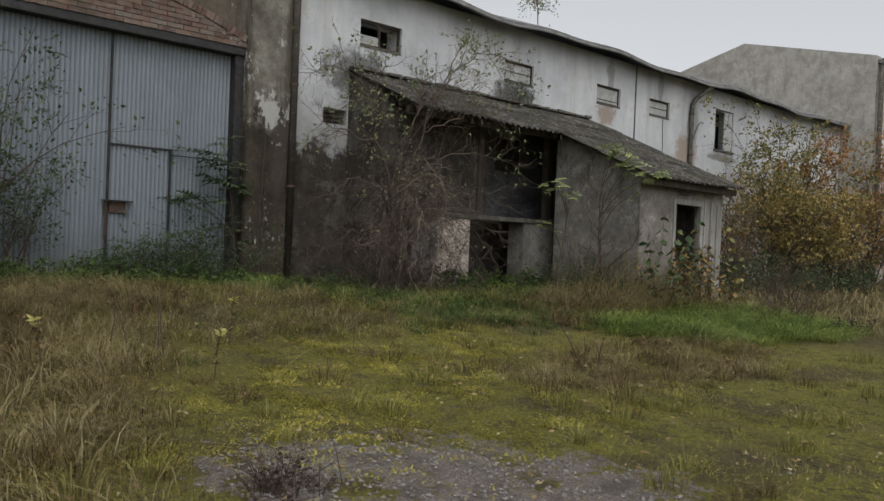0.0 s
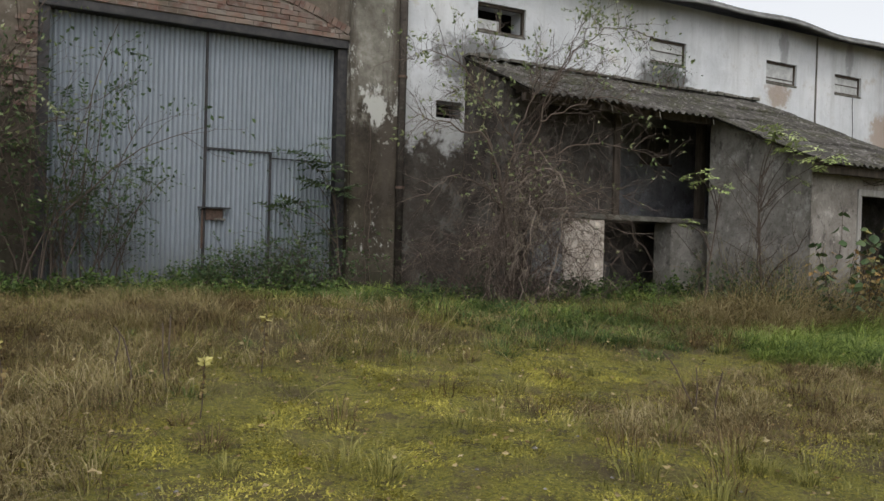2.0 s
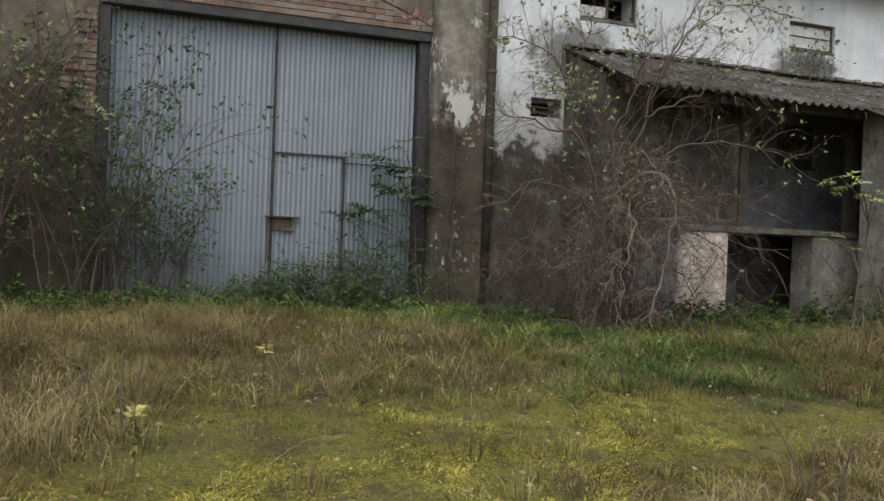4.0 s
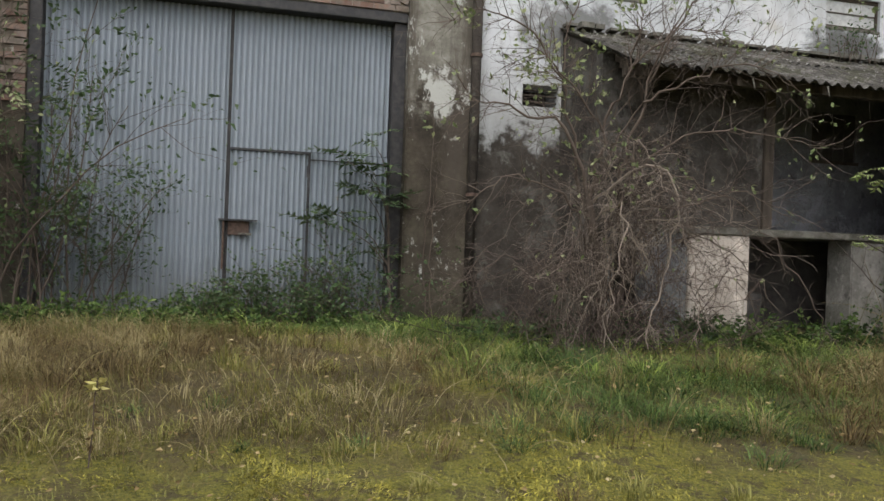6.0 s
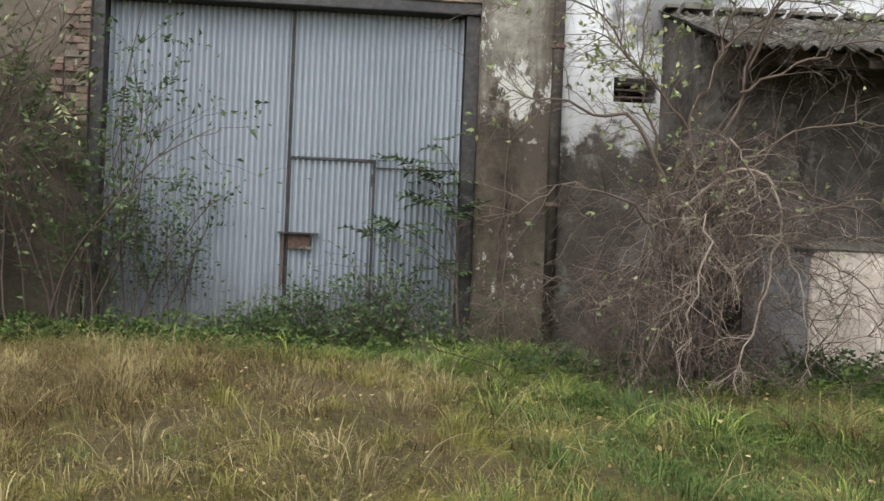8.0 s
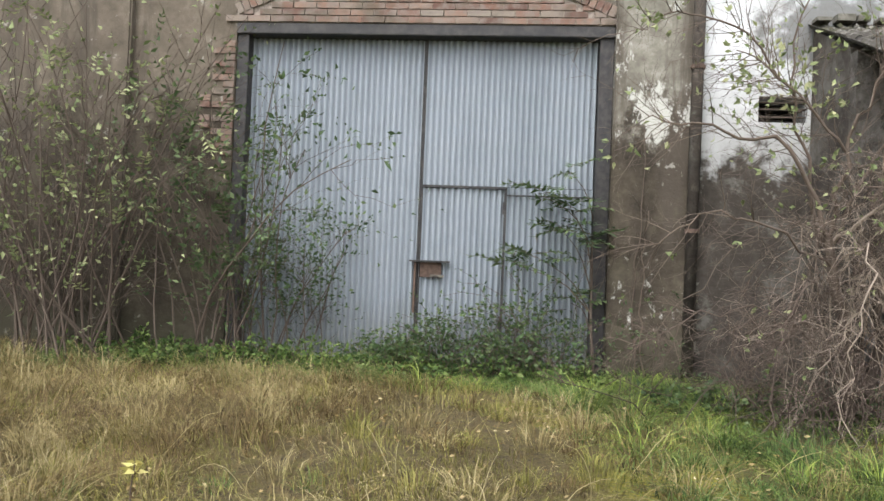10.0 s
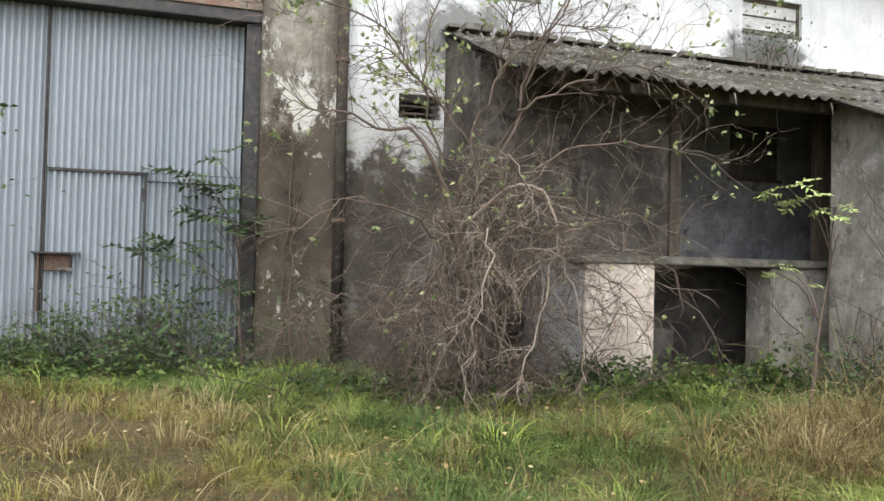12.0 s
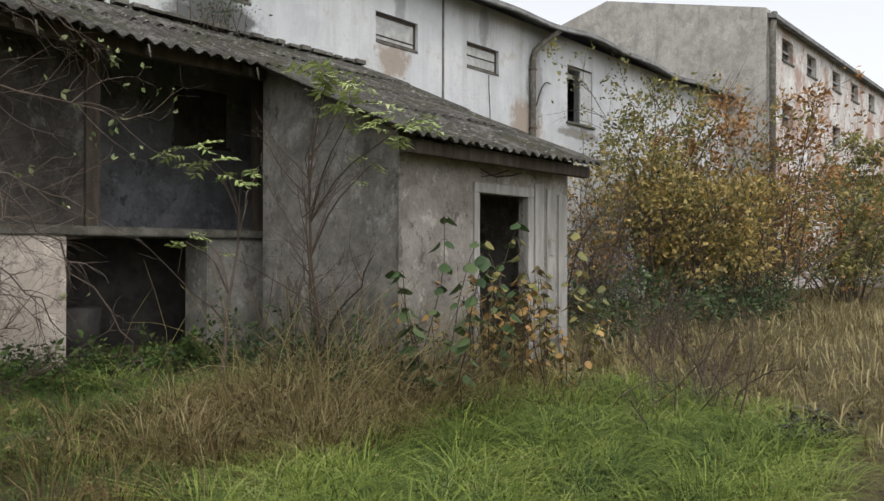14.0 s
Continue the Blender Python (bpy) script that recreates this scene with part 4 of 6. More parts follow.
def roof_sheet(x0, x1, y0, y1, lift, tilt):
    """One corrugated fibre-cement sheet lying on the slope, with thickness and a ragged lower edge."""
    bm = bmesh.new()
    pitch, amp, thick = 0.146, 0.024, 0.009
    n = max(6, round((x1 - x0) / pitch * 6))
    m = 3
    rng = random.Random(int(x0 * 97 + y0 * 31))
    nick = [rng.uniform(0, 0.025) for _ in range(n + 1)]
    layers = []
    for t in (thick, 0.0):
        rows = []
        for j in range(m + 1):
            row = []
            for i in range(n + 1):
                x = x0 + (x1 - x0) * i / n
                y = y0 + (y1 - y0) * j / m + (nick[i] if j == 0 else 0)
                z = lean_z(y) + lift + tilt * (1 - j / m) + amp * math.cos(2 * math.pi * x / pitch) + amp + t
                z += 0.012 * math.sin(x * 1.7 + y * 2.1)
                row.append(bm.verts.new((x, y, z)))
            rows.append(row)
        layers.append(rows)
    for rows in layers:
        for j in range(m):
            for i in range(n):
                bm.faces.new((rows[j][i], rows[j][i + 1], rows[j + 1][i + 1], rows[j + 1][i]))
    a, b = layers
    for j in (0, m):
        for i in range(n):
            bm.faces.new((a[j][i], a[j][i + 1], b[j][i + 1], b[j][i]))
    for i in (0, n):
        for j in range(m):
            bm.faces.new((a[j][i], a[j + 1][i], b[j + 1][i], b[j][i]))
    bmesh.ops.recalc_face_normals(bm, faces=bm.faces[:])
    return bm


roof_lean = thing("roof_lean", "mossy corrugated fibre-cement roof of the lean-to", "roof", kind="structure")


def lay_roof():
    rng = random.Random(8)
    rows = [(8.66, 9.78), (9.68, 10.80), (10.62, 11.74), (11.64, 12.64)]
    x = 9.06
    while x < 15.8:
        x1 = min(x + 0.876 + 0.05, 15.92)
        for k, (a, b) in enumerate(rows):
            if k < 2 and x < 12.45:
                continue
            part("roof_sheet", roof_sheet(x, x1, a + rng.uniform(-0.02, 0.02), b, 0.016 - 0.004 * k + rng.uniform(0, 0.004), 0.02 + rng.uniform(0, 0.012)), "roof", roof_lean, smooth=True)
        x += 0.876
    bm = bmesh.new()
    for i in range(34):
        u = 9.1 + i * 0.2
        box(bm, u, u + rng.uniform(0.1, 0.22), 12.50, 12.645, lean_z(12.58) + 0.075, lean_z(12.58) + 0.125 + rng.uniform(-0.02, 0.02))
    part("mortar_flashing", bm, "concrete", roof_lean, "crumbling mortar flashing along the wall")


lay_roof()
for x in (10.45, 11.4, 12.55):
    hook = bmesh.new()
    tube(hook, [(x, 10.62, lean_z(10.62) + 0.02), (x, 10.6, lean_z(10.62) - 0.05), (x + 0.01, 10.6, lean_z(10.62) - 0.10)], [0.008, 0.008, 0.004], 6)
    tagged(link("gutter_hook", hook, MAT["concrete"]), "small grey metal gutter hook under the eave", "hook", "gutter hooks")

# rubbish in the low opening
bin_ = bmesh.new()
tube(bin_, [(11.45, 12.1, 0.52), (11.45, 12.1, 0.9), (11.45, 12.1, 1.1), (11.45, 12.1, 1.12)], [0.22, 0.25, 0.26, 0.2], 16)
tagged(link("barrel", bin_, MAT["dark"], smooth=True), "dark dusty barrel standing in the low opening", "barrel")

# ---------------------------------------------------------------- far building
FAR_X, FAR_Y = 30.2, 11.55


def far_gable():
    bm = bmesh.new()
    prof = [(FAR_Y, 0.2), (25.0, 0.2), (25.0, 7.2), (16.4, 9.55), (FAR_Y, 8.4)]
    a = [bm.verts.new((FAR_X, y, z)) for y, z in prof]
    b = [bm.verts.new((FAR_X + 0.4, y, z)) for y, z in prof]
    bm.faces.new(a)
    bm.faces.new(b[::-1])
    for i in range(len(prof)):
        j = (i + 1) % len(prof)
        bm.faces.new((a[i], a[j], b[j], b[i]))
    bmesh.ops.recalc_face_normals(bm, faces=bm.faces[:])
    return bm


far = thing("far_building", "tall old factory building with grey gable and flaking whitewashed front", "building")
part("gable_wall", far_gable(), "far_plaster", far, "grey streaked gable wall")
far_holes = [(x, x + 1.0, z, z + 0.62) for z in (7.25, 5.4) for x in (31.6, 34.0, 36.9, 39.4, 42.0)]
part("front_wall", pierced(FAR_X + 0.401, 46.0, 0.2, 8.2, FAR_Y, FAR_Y + 0.4, far_holes, fine=2.0), "far_white", far, "flaking whitewashed front wall")
part("back_wall", boxed(FAR_X + 0.41, 46.0, 15.6, 16.0, 0.2, 8.2), "dark", far)
part("end_wall", boxed(46.0, 46.3, FAR_Y, 25.0, 0.2, 8.2), "far_plaster", far)
for a, b, c, d in far_holes:
    w = part("window", boxed(a, b, FAR_Y + 0.16, FAR_Y + 0.2, c, d), "dark", far, "dark dusty window")
    part("frame", boxed(a, b, FAR_Y + 0.1, FAR_Y + 0.159, c + 0.28, c + 0.34), "grey_wood", w)
    part("sill", boxed(a - 0.05, b + 0.05, FAR_Y - 0.04, FAR_Y + 0.04, c - 0.06, c - 0.001), "concrete", w)
bm = bmesh.new()
v = [bm.verts.new((x, y, z)) for x in (FAR_X + 0.1, 46.4) for y, z in ((11.3, 8.22), (16.4, 9.45), (25.2, 7.3), (25.2, 7.2), (16.4, 9.33), (11.3, 8.1))]
for i in range(6):
    j = (i + 1) % 6
    bm.faces.new((v[i], v[j], v[6 + j], v[6 + i]))
bm.faces.new(v[:6])
bm.faces.new(v[6:])
bmesh.ops.recalc_face_normals(bm, faces=bm.faces[:])
part("roof", bm, "far_roof", far)
bm = bmesh.new()
tube(bm, [(FAR_X + 0.3, 11.42, 8.3), (FAR_X + 0.1, 11.4, 7.7), (FAR_X + 0.1, 11.4, 0.5)], 0.09, 8)
part("downpipe", bm, "concrete", far, smooth=True)
bm = bmesh.new()
tube(bm, [(45.6, 11.4, 8.0), (45.6, 11.4, 0.5)], 0.1, 8)
part("downpipe", bm, "iron", far, smooth=True)
porch = thing("far_shed", "small dark-roofed shed standing beside the far building", "shed")
part("shed_wall", boxed(37.5, 46.0, 9.6, 11.3, 0.3, 4.1), "far_white", porch)
bm = boxed(37.2, 46.2, 9.3, 11.4, 4.101, 4.28, 0.02)
part("shed_roof", bm, "iron", porch)


# ---------------------------------------------------------------- plants
def bend(p, way, length, rng, n=7, wander=0.12, pull=0.0, lift=0.0):
    """A wandering line from p. pull: how much it sinks towards its end; lift: how much it turns up."""
    pts, d, step = [p.copy()], way.normalized(), length / (n - 1)
    for i in range(n - 1):
        k = i / (n - 1)
        d = (d + Vector((rng.gauss(0, wander), rng.gauss(0, wander), rng.gauss(0, wander))) + Vector((0, 0, lift * (1 - k) - pull * k))).normalized()
        pts.append(pts[-1] + d * step)
    return pts


def off(way, rng, spread):
    """A direction turned away from way."""
    a = Vector((rng.gauss(0, 1), rng.gauss(0, 1), rng.gauss(0, 1)))
    a = (a - way * a.dot(way)).normalized()
    return (way + a * spread).normalized()


def scatter_leaf(heap, p, way, rng, size, droop=0.3):
    side = way.cross(Vector((rng.gauss(0, 1), rng.gauss(0, 1), rng.gauss(0, 1)))).normalized()
    s = size * rng.uniform(0.6, 1.25)
    heap.leaf(p, way, side, s, s * rng.uniform(0.42, 0.6), rng.uniform(0.0, 0.3), rng.uniform(0, droop))


def compound(leaves, stems, p, way, length, pairs, rng, size):
    """A feathered leaf: leaflets in pairs along a midrib."""
    pts = bend(p, way, length, rng, 6, 0.05, 0.25)
    stems.rod(pts, 0.004, 0.0015, 3)
    up = Vector((0, 0, 1))
    for i in range(pairs):
        k = (i + 1) / pairs * 4.8
        a = pts[int(k)].lerp(pts[min(int(k) + 1, 5)], k - int(k))
        d = (pts[min(int(k) + 1, 5)] - pts[max(int(k) - 1, 0)]).normalized()
        s = d.cross(up).normalized()
        for sg in (-1, 1):
            w = (s * sg + d * 0.45 + up * rng.uniform(-0.35, 0.15)).normalized()
            leaves.leaf(a, w, d, size * rng.uniform(0.75, 1.1), size * 0.36, 0.12, rng.uniform(0.05, 0.3))
    leaves.leaf(pts[-1], (pts[-1] - pts[-2]).normalized(), s, size, size * 0.38, 0.1, 0.15)


def branching(stems, pts, r, rng, sub, sub_len, twigs, twig_len, tips, spread=0.9, pull=0.15, start=0.25, sides=4):
    """Side branches and twigs along a stem; gathers the twig ends in tips."""
    n = len(pts)
    for _ in range(sub):
        k = rng.uniform(start, 0.98) * (n - 1)
        a = pts[int(k)].lerp(pts[min(int(k) + 1, n - 1)], k - int(k))
        d = (pts[min(int(k) + 1, n - 1)] - pts[int(k)]).normalized() if int(k) < n - 1 else (pts[-1] - pts[-2]).normalized()
        q = bend(a, off(d, rng, spread), sub_len * rng.uniform(0.45, 1.2), rng, 6, 0.17, pull, 0.05)
        stems.rod(q, r * 0.42, r * 0.14, sides)
        for _ in range(twigs):
            j = rng.randrange(1, 6)
            e = (q[j] - q[j - 1]).normalized()
            w = bend(q[j], off(e, rng, 0.9), twig_len * rng.uniform(0.4, 1.3), rng, 4, 0.2, pull)
            stems.rod(w, r * 0.16, r * 0.06, 3)
            tips.append((w[-1], (w[-1] - w[-2]).normalized()))
            tips.append((w[2], (w[2] - w[1]).normalized()))
        tips.append((q[-1], (q[-1] - q[-2]).normalized()))


def curve(points, rng, jitter=0.03, per=5):
    """A crooked line through a few places."""
    p = [Vector(points[0])] + [Vector(q) for q in points] + [Vector(points[-1])]
    out = []
    for i in range(1, len(p) - 2):
        a, b, c, d = p[i - 1:i + 3]
        for k in range(per):
            t = k / per
            v = 0.5 * (2 * b + (c - a) * t + (2 * a - 5 * b + 4 * c - d) * t * t + (3 * b - a - 3 * c + d) * t ** 3)
            out.append(v + Vector((rng.gauss(0, jitter), rng.gauss(0, jitter), rng.gauss(0, jitter))) * (1 if out else 0))
    return out + [p[-1].copy()]


def big_shrub():
    """The crooked bare shrub in front of the lean-to's corner."""
    rng = random.Random(21)
    root = thing("arching_shrub", "large bare tangled shrub with few pale leaves before the wall", "shrub")
    leaves, tips = Heap(), []
    h = Heap()
    left = curve([(8.86, 10.75, 0.5), (8.80, 10.72, 1.3), (8.63, 10.70, 2.1)], rng, 0.02)
    right = curve([(9.0, 10.8, 0.5), (9.06, 10.76, 1.5), (8.98, 10.74, 2.3)], rng, 0.02)
    back = curve([(8.92, 10.9, 0.5), (8.82, 10.9, 1.4), (8.72, 10.95, 2.0)], rng, 0.02)
    h.rod(left, 0.055, 0.04, 7)
    h.rod(right, 0.045, 0.032, 7)
    h.rod(back, 0.035, 0.028, 6)
    h.mesh("trunk", "bark", root)
    limbs = [
        ([left[-1], (8.27, 10.6, 2.76), (7.65, 10.55, 2.92), (7.15, 10.5, 2.97)], 0.026),
        ([left[-1], (8.72, 10.6, 2.75), (8.92, 10.5, 3.4), (9.05, 10.45, 4.0)], 0.024),
        ([right[-1], (9.15, 10.6, 3.1), (9.4, 10.5, 3.9), (9.8, 10.45, 4.6)], 0.024),
        ([back[-1], (8.5, 10.9, 2.7), (8.35, 10.85, 3.5), (8.55, 10.8, 4.35)], 0.022),
        ([(9.2, 10.58, 3.3), (9.55, 10.4, 4.1), (10.2, 10.3, 4.5), (11.0, 10.3, 4.45)], 0.014),
        ([right[-1], (9.55, 10.5, 2.75), (10.2, 10.3, 2.85), (11.0, 10.2, 2.7)], 0.017),
        ([(9.15, 10.6, 3.1), (9.6, 10.35, 3.35), (10.05, 10.2, 3.5), (10.5, 10.1, 3.3)], 0.016),
        ([(8.4, 10.87, 3.2), (7.95, 10.7, 3.7), (7.4, 10.6, 3.85), (7.05, 10.55, 3.7)], 0.014),
        ([left[-3], (8.1, 10.4, 2.15), (7.6, 10.3, 2.2), (7.2, 10.25, 1.95)], 0.014),
        ([(8.72, 10.6, 2.75), (8.2, 10.45, 3.3), (7.8, 10.4, 3.5)], 0.014),
        ([(8.92, 10.5, 3.4), (9.3, 10.3, 3.75), (9.8, 10.15, 3.8)], 0.013),
        ([right[-2], (9.4, 10.3, 2.0), (9.9, 10.1, 2.2), (10.5, 10.0, 2.0)], 0.015),
        ([back[-1], (9.1, 11.0, 2.8), (9.5, 11.0, 3.4), (9.7, 10.9, 4.0)], 0.016),
    ]
    for pts, r in limbs:
        q = curve(pts, rng, 0.022)
        h = Heap()
        h.rod(q, r * 0.85, 0.004, 5)
        branching(h, q, 0.012, rng, 26, 0.6, 8, 0.22, tips, 1.2, 0.1, 0.08, 3)
        h.mesh("limb", "bark", root)
    # pale canes arching over and hanging back to the ground
    arches = [
        ([left[-2], (9.05, 10.35, 2.4), (9.35, 10.25, 2.2), (9.3, 10.2, 1.6), (9.02, 10.1, 0.9), (8.95, 10.0, 0.66)], 0.016, "pale_bark"),
        ([(9.15, 10.33, 2.38), (9.8, 10.2, 2.2), (10.4, 10.1, 1.7), (10.9, 10.0, 0.95), (11.05, 9.95, 0.75)], 0.009, "bark"),
        ([right[5], (9.2, 10.4, 1.9), (9.5, 10.2, 1.6), (9.6, 10.1, 0.8)], 0.010, "pale_bark"),
        ([left[5], (8.4, 10.4, 1.75), (8.15, 10.2, 1.3), (8.1, 10.1, 0.68)], 0.008, "red_bark"),
        ([left[3], (8.2, 10.3, 1.45), (7.6, 10.2, 1.45), (7.05, 10.15, 1.2)], 0.007, "red_bark"),
        ([right[4], (9.6, 10.4, 1.75), (10.1, 10.2, 1.5), (10.5, 10.1, 1.0)], 0.008, "bark"),
        ([left[-3], (8.75, 10.2, 2.0), (8.6, 10.05, 1.4), (8.5, 10.0, 0.7)], 0.008, "pale_bark"),
    ]
    for pts, r, tone in arches:
        q = curve(pts, rng, 0.025)
        h = Heap()
        h.rod(q, r, 0.004, 6)
        branching(h, q, 0.011, rng, 20 if q[-1].x < 10.2 else 9, 0.42, 6, 0.2, tips, 1.25, 0.25, 0.2, 3)
        h.mesh("cane", tone, root)
    # thin canes that rise, lean out and droop
    for i in range(64):
        if i % 3:
            # from the trunks outwards
            a = rng.choice((left, right, back))[rng.randrange(2, 11)]
            turn = rng.uniform(-3.4, 0.25)
            reach = rng.uniform(0.5, 1.75)
            e = Vector((min(10.75, max(7.1, a.x + math.cos(turn) * reach)), min(11.2, max(9.9, a.y + math.sin(turn) * reach * 0.55)), max(0.62, a.z + rng.uniform(-0.9, 0.5))))
            q = curve([a, a.lerp(e, 0.35) + Vector((0, 0, rng.uniform(0.2, 0.55))), a.lerp(e, 0.75) + Vector((0, 0, rng.uniform(0.1, 0.4))), e], rng, 0.03)
        else:
            a = Vector((rng.gauss(8.95, 0.4), rng.gauss(10.75, 0.16), 0.55))
            e = Vector((min(10.6, max(7.1, rng.gauss(8.95, 1.1))), rng.uniform(9.95, 11.0), rng.uniform(0.62, 2.0)))
            top = max(e.z + 0.1, rng.uniform(1.2, 2.6))
            mid = a.lerp(e, rng.uniform(0.5, 0.8))
            q = curve([a, a.lerp(mid, 0.5) + Vector((0, 0, top * 0.45)), (mid.x, mid.y, top), e], rng, 0.03)
        h = Heap()
        h.rod(q, rng.uniform(0.004, 0.008), 0.0025, 4)
        branching(h, q, 0.009, rng, 17, 0.44, 6, 0.19, tips, 1.3, 0.22, 0.2, 3)
        h.mesh("cane", ("pale_bark", "red_bark", "bark", "bark", "pale_bark", "bark")[i % 6], root)
    low = Heap()
    for i in range(95):
        p = at_ground(min(10.1, max(7.3, rng.gauss(8.8, 0.7))), rng.uniform(10.2, 11.2))
        q = bend(p, Vector((rng.gauss(0, 0.8), rng.gauss(-0.2, 0.5), 0.8)), rng.uniform(0.5, 1.3), rng, 6, 0.22, 0.3)
        low.rod(q, 0.006, 0.0025, 3)
        branching(low, q, 0.011, rng, 3, 0.35, 3, 0.18, [], 0.9, 0.2)
    for p, d in tips:
        k = max(0.0, min(1.0, (p.z - 1.8) / 1.4))
        patch = float(clouds(np.array(p.x * 2.0 + p.z), np.array(p.z * 2.0 - p.y), 1.0, 77))
        if rng.random() < 0.006 + 0.8 * k * k * max(0.0, patch - 0.38) * 3.0:
            for _ in range(rng.randrange(1, 4)):
                scatter_leaf(leaves, p, off(d, rng, 0.8), rng, 0.06)
    low.mesh("undergrowth", "red_bark", root, "reddish low twigs")
    leaves.mesh("foliage", "leaf", root, "few pale green leaves")


big_shrub()


def upright_shrub(name, label, x, y, height, spread, stems_n, seed, leaf_mat, leaf_n, leaf_size, bark_mat="bark", feather=0, sub=9, lean=(0, 0), top=0.35, r=0.016, twig=4, splay=1.0, up=0.0, far=False):
    """A shrub of many upright stems with leaves on its twigs."""
    rng = random.Random(seed)
    root = thing(name, label, "shrub")
    leaves, ribs, tips = Heap(far), Heap(), []
    for i in range(stems_n):
        p = at_ground(x + rng.gauss(0, spread * 0.28), y + rng.gauss(0, min(spread, 0.9) * 0.2), -0.03 + up)
        d = Vector((lean[0] + rng.gauss(0, 0.28) * spread * splay, lean[1] + rng.gauss(0, 0.22) * min(spread, 1.4) * splay, 1.6))
        q = bend(p, d, height * rng.uniform(0.6, 1.06), rng, 9, 0.09, 0.12)
        h = Heap()
        h.rod(q, r * rng.uniform(0.7, 1.4), 0.004, 5)
        branching(h, q, r * 0.9, rng, sub, height * 0.25, twig, 0.3, tips, 0.85, 0.1, 0.12, 3)
        h.mesh("stem", bark_mat, root)
    rng.shuffle(tips)
    for i in range(leaf_n):
        p, d = tips[i % len(tips)]
        p = p + Vector((rng.gauss(0, 0.09), rng.gauss(0, 0.09), rng.gauss(0, 0.09))) * min(1, i // len(tips))
        if rng.random() < top + (1 - top) * min(1.0, (p.z - 0.6 - up) / height):
            if far and float(clouds(np.array(p.x * 1.1 + p.y * 0.4 + seed), np.array(p.z * 1.2 + p.y * 0.3), 0.8, seed)) < rng.uniform(0.38, 0.52):
                continue
            scatter_leaf(leaves, p, off(d, rng, 0.9), rng, leaf_size, 0.5)
    for i in range(feather):
        p, d = tips[(i * 7) % len(tips)]
        compound(leaves, ribs, p, (d + Vector((0, -0.3, 0.1))).normalized(), rng.uniform(0.14, 0.26), 4, rng, 0.085)
    if feather:
        tagged(ribs.mesh("leaf_rib", bark_mat, root), kind="stuff")
    leaves.mesh("foliage", leaf_mat, root)
    return root


upright_shrub("elder_shrub", "tall leggy shrub with pale sparse leaves against the gate wall", 1.45, 12.0, 4.0, 1.6, 48, 31, "leaf", 2400, 0.07, feather=110, sub=10, r=0.012)
upright_shrub("gate_shrub", "thin leafy shrub growing over the gate edge", 3.1, 12.4, 3.5, 0.9, 14, 33, "deep_leaf", 2600, 0.07, feather=90, sub=11, lean=(0.12, 0), r=0.011)
upright_shrub("gate_shrub", "low dark leafy shrub at the gate foot", 3.55, 12.45, 1.7, 1.2, 15, 34, "deep_leaf", 1500, 0.06, sub=9, lean=(0.1, 0), top=0.5, r=0.009)
upright_shrub("yard_shrub", "tall leggy bare shrub against the plaster wall", -0.6, 11.9, 3.6, 1.6, 22, 35, "deep_leaf", 900, 0.08, feather=40)
upright_shrub("autumn_bush", "golden autumn bush growing beside the white wall", 21.5, 10.2, 3.1, 1.8, 24, 41, "gold", 21000, 0.092, far=True, top=0.1, r=0.016, sub=11, splay=1.4)
upright_shrub("autumn_bush", "tall olive and gold bush against the white wall", 22.5, 11.1, 4.9, 1.7, 30, 42, "olive_leaf", 28000, 0.095, far=True, top=0.3, r=0.018, sub=11, splay=1.2)
upright_shrub("orange_bush", "orange autumn bush before the far building", 24.3, 9.5, 4.3, 1.5, 26, 43, "orange", 15000, 0.10, far=True, top=0.12, r=0.018, sub=10, splay=1.3)
upright_shrub("autumn_bush", "golden autumn bush with dark bare stems beneath", 22.3, 9.6, 2.8, 1.5, 22, 47, "gold", 13000, 0.092, far=True, top=0.1, r=0.015, sub=10, splay=1.5)
upright_shrub("dark_shrub", "dark bare stems with rusty leaves beside the lean-to", 18.3, 10.3, 2.3, 2.0, 34, 48, "rust_leaf", 3600, 0.07, "red_bark", far=True, top=0.3, r=0.012, sub=10, splay=1.1)
upright_shrub("olive_bush", "broad olive-green bush before the far building", 29.0, 9.3, 3.9, 2.8, 28, 44, "olive_leaf", 24000, 0.115, far=True, top=0.4, r=0.02, sub=10, splay=1.3)
upright_shrub("olive_bush", "dark green bush at the end of the yard", 36.5, 8.4, 4.2, 3.6, 26, 45, "deep_leaf", 12000, 0.17, far=True, top=0.5, r=0.025, sub=10)
upright_shrub("dry_shrub", "low dark reddish bare shrub in the grass", 14.4, 7.0, 0.95, 1.5, 22, 51, "brown_dry", 260, 0.05, "red_bark", sub=9, r=0.006, twig=4, splay=2.6)
upright_shrub("dry_shrub", "low dark bare shrub in the dry grass", 16.6, 8.3, 1.1, 1.7, 24, 52, "brown_dry", 300, 0.05, "red_bark", sub=9, r=0.006, twig=4, splay=2.2)
upright_shrub("dry_shrub", "thin dead stalks before the plaster wall", 12.45, 9.9, 1.2, 0.7, 12, 53, "brown_dry", 30, 0.05, "bark", sub=5, r=0.007, twig=3)
upright_shrub("dead_stalk", "bare dark leaning weed stalks in the moss", 3.5, 7.55, 0.55, 0.5, 4, 56, "brown_dry", 10, 0.03, "red_bark", sub=2, r=0.006, twig=1, splay=1.6)
upright_shrub("dead_stalk", "bare dark weed stalk in the dry grass", 6.9, 5.6, 0.5, 0.4, 3, 57, "brown_dry", 14, 0.03, "red_bark", sub=3, r=0.005, twig=1, splay=1.2)
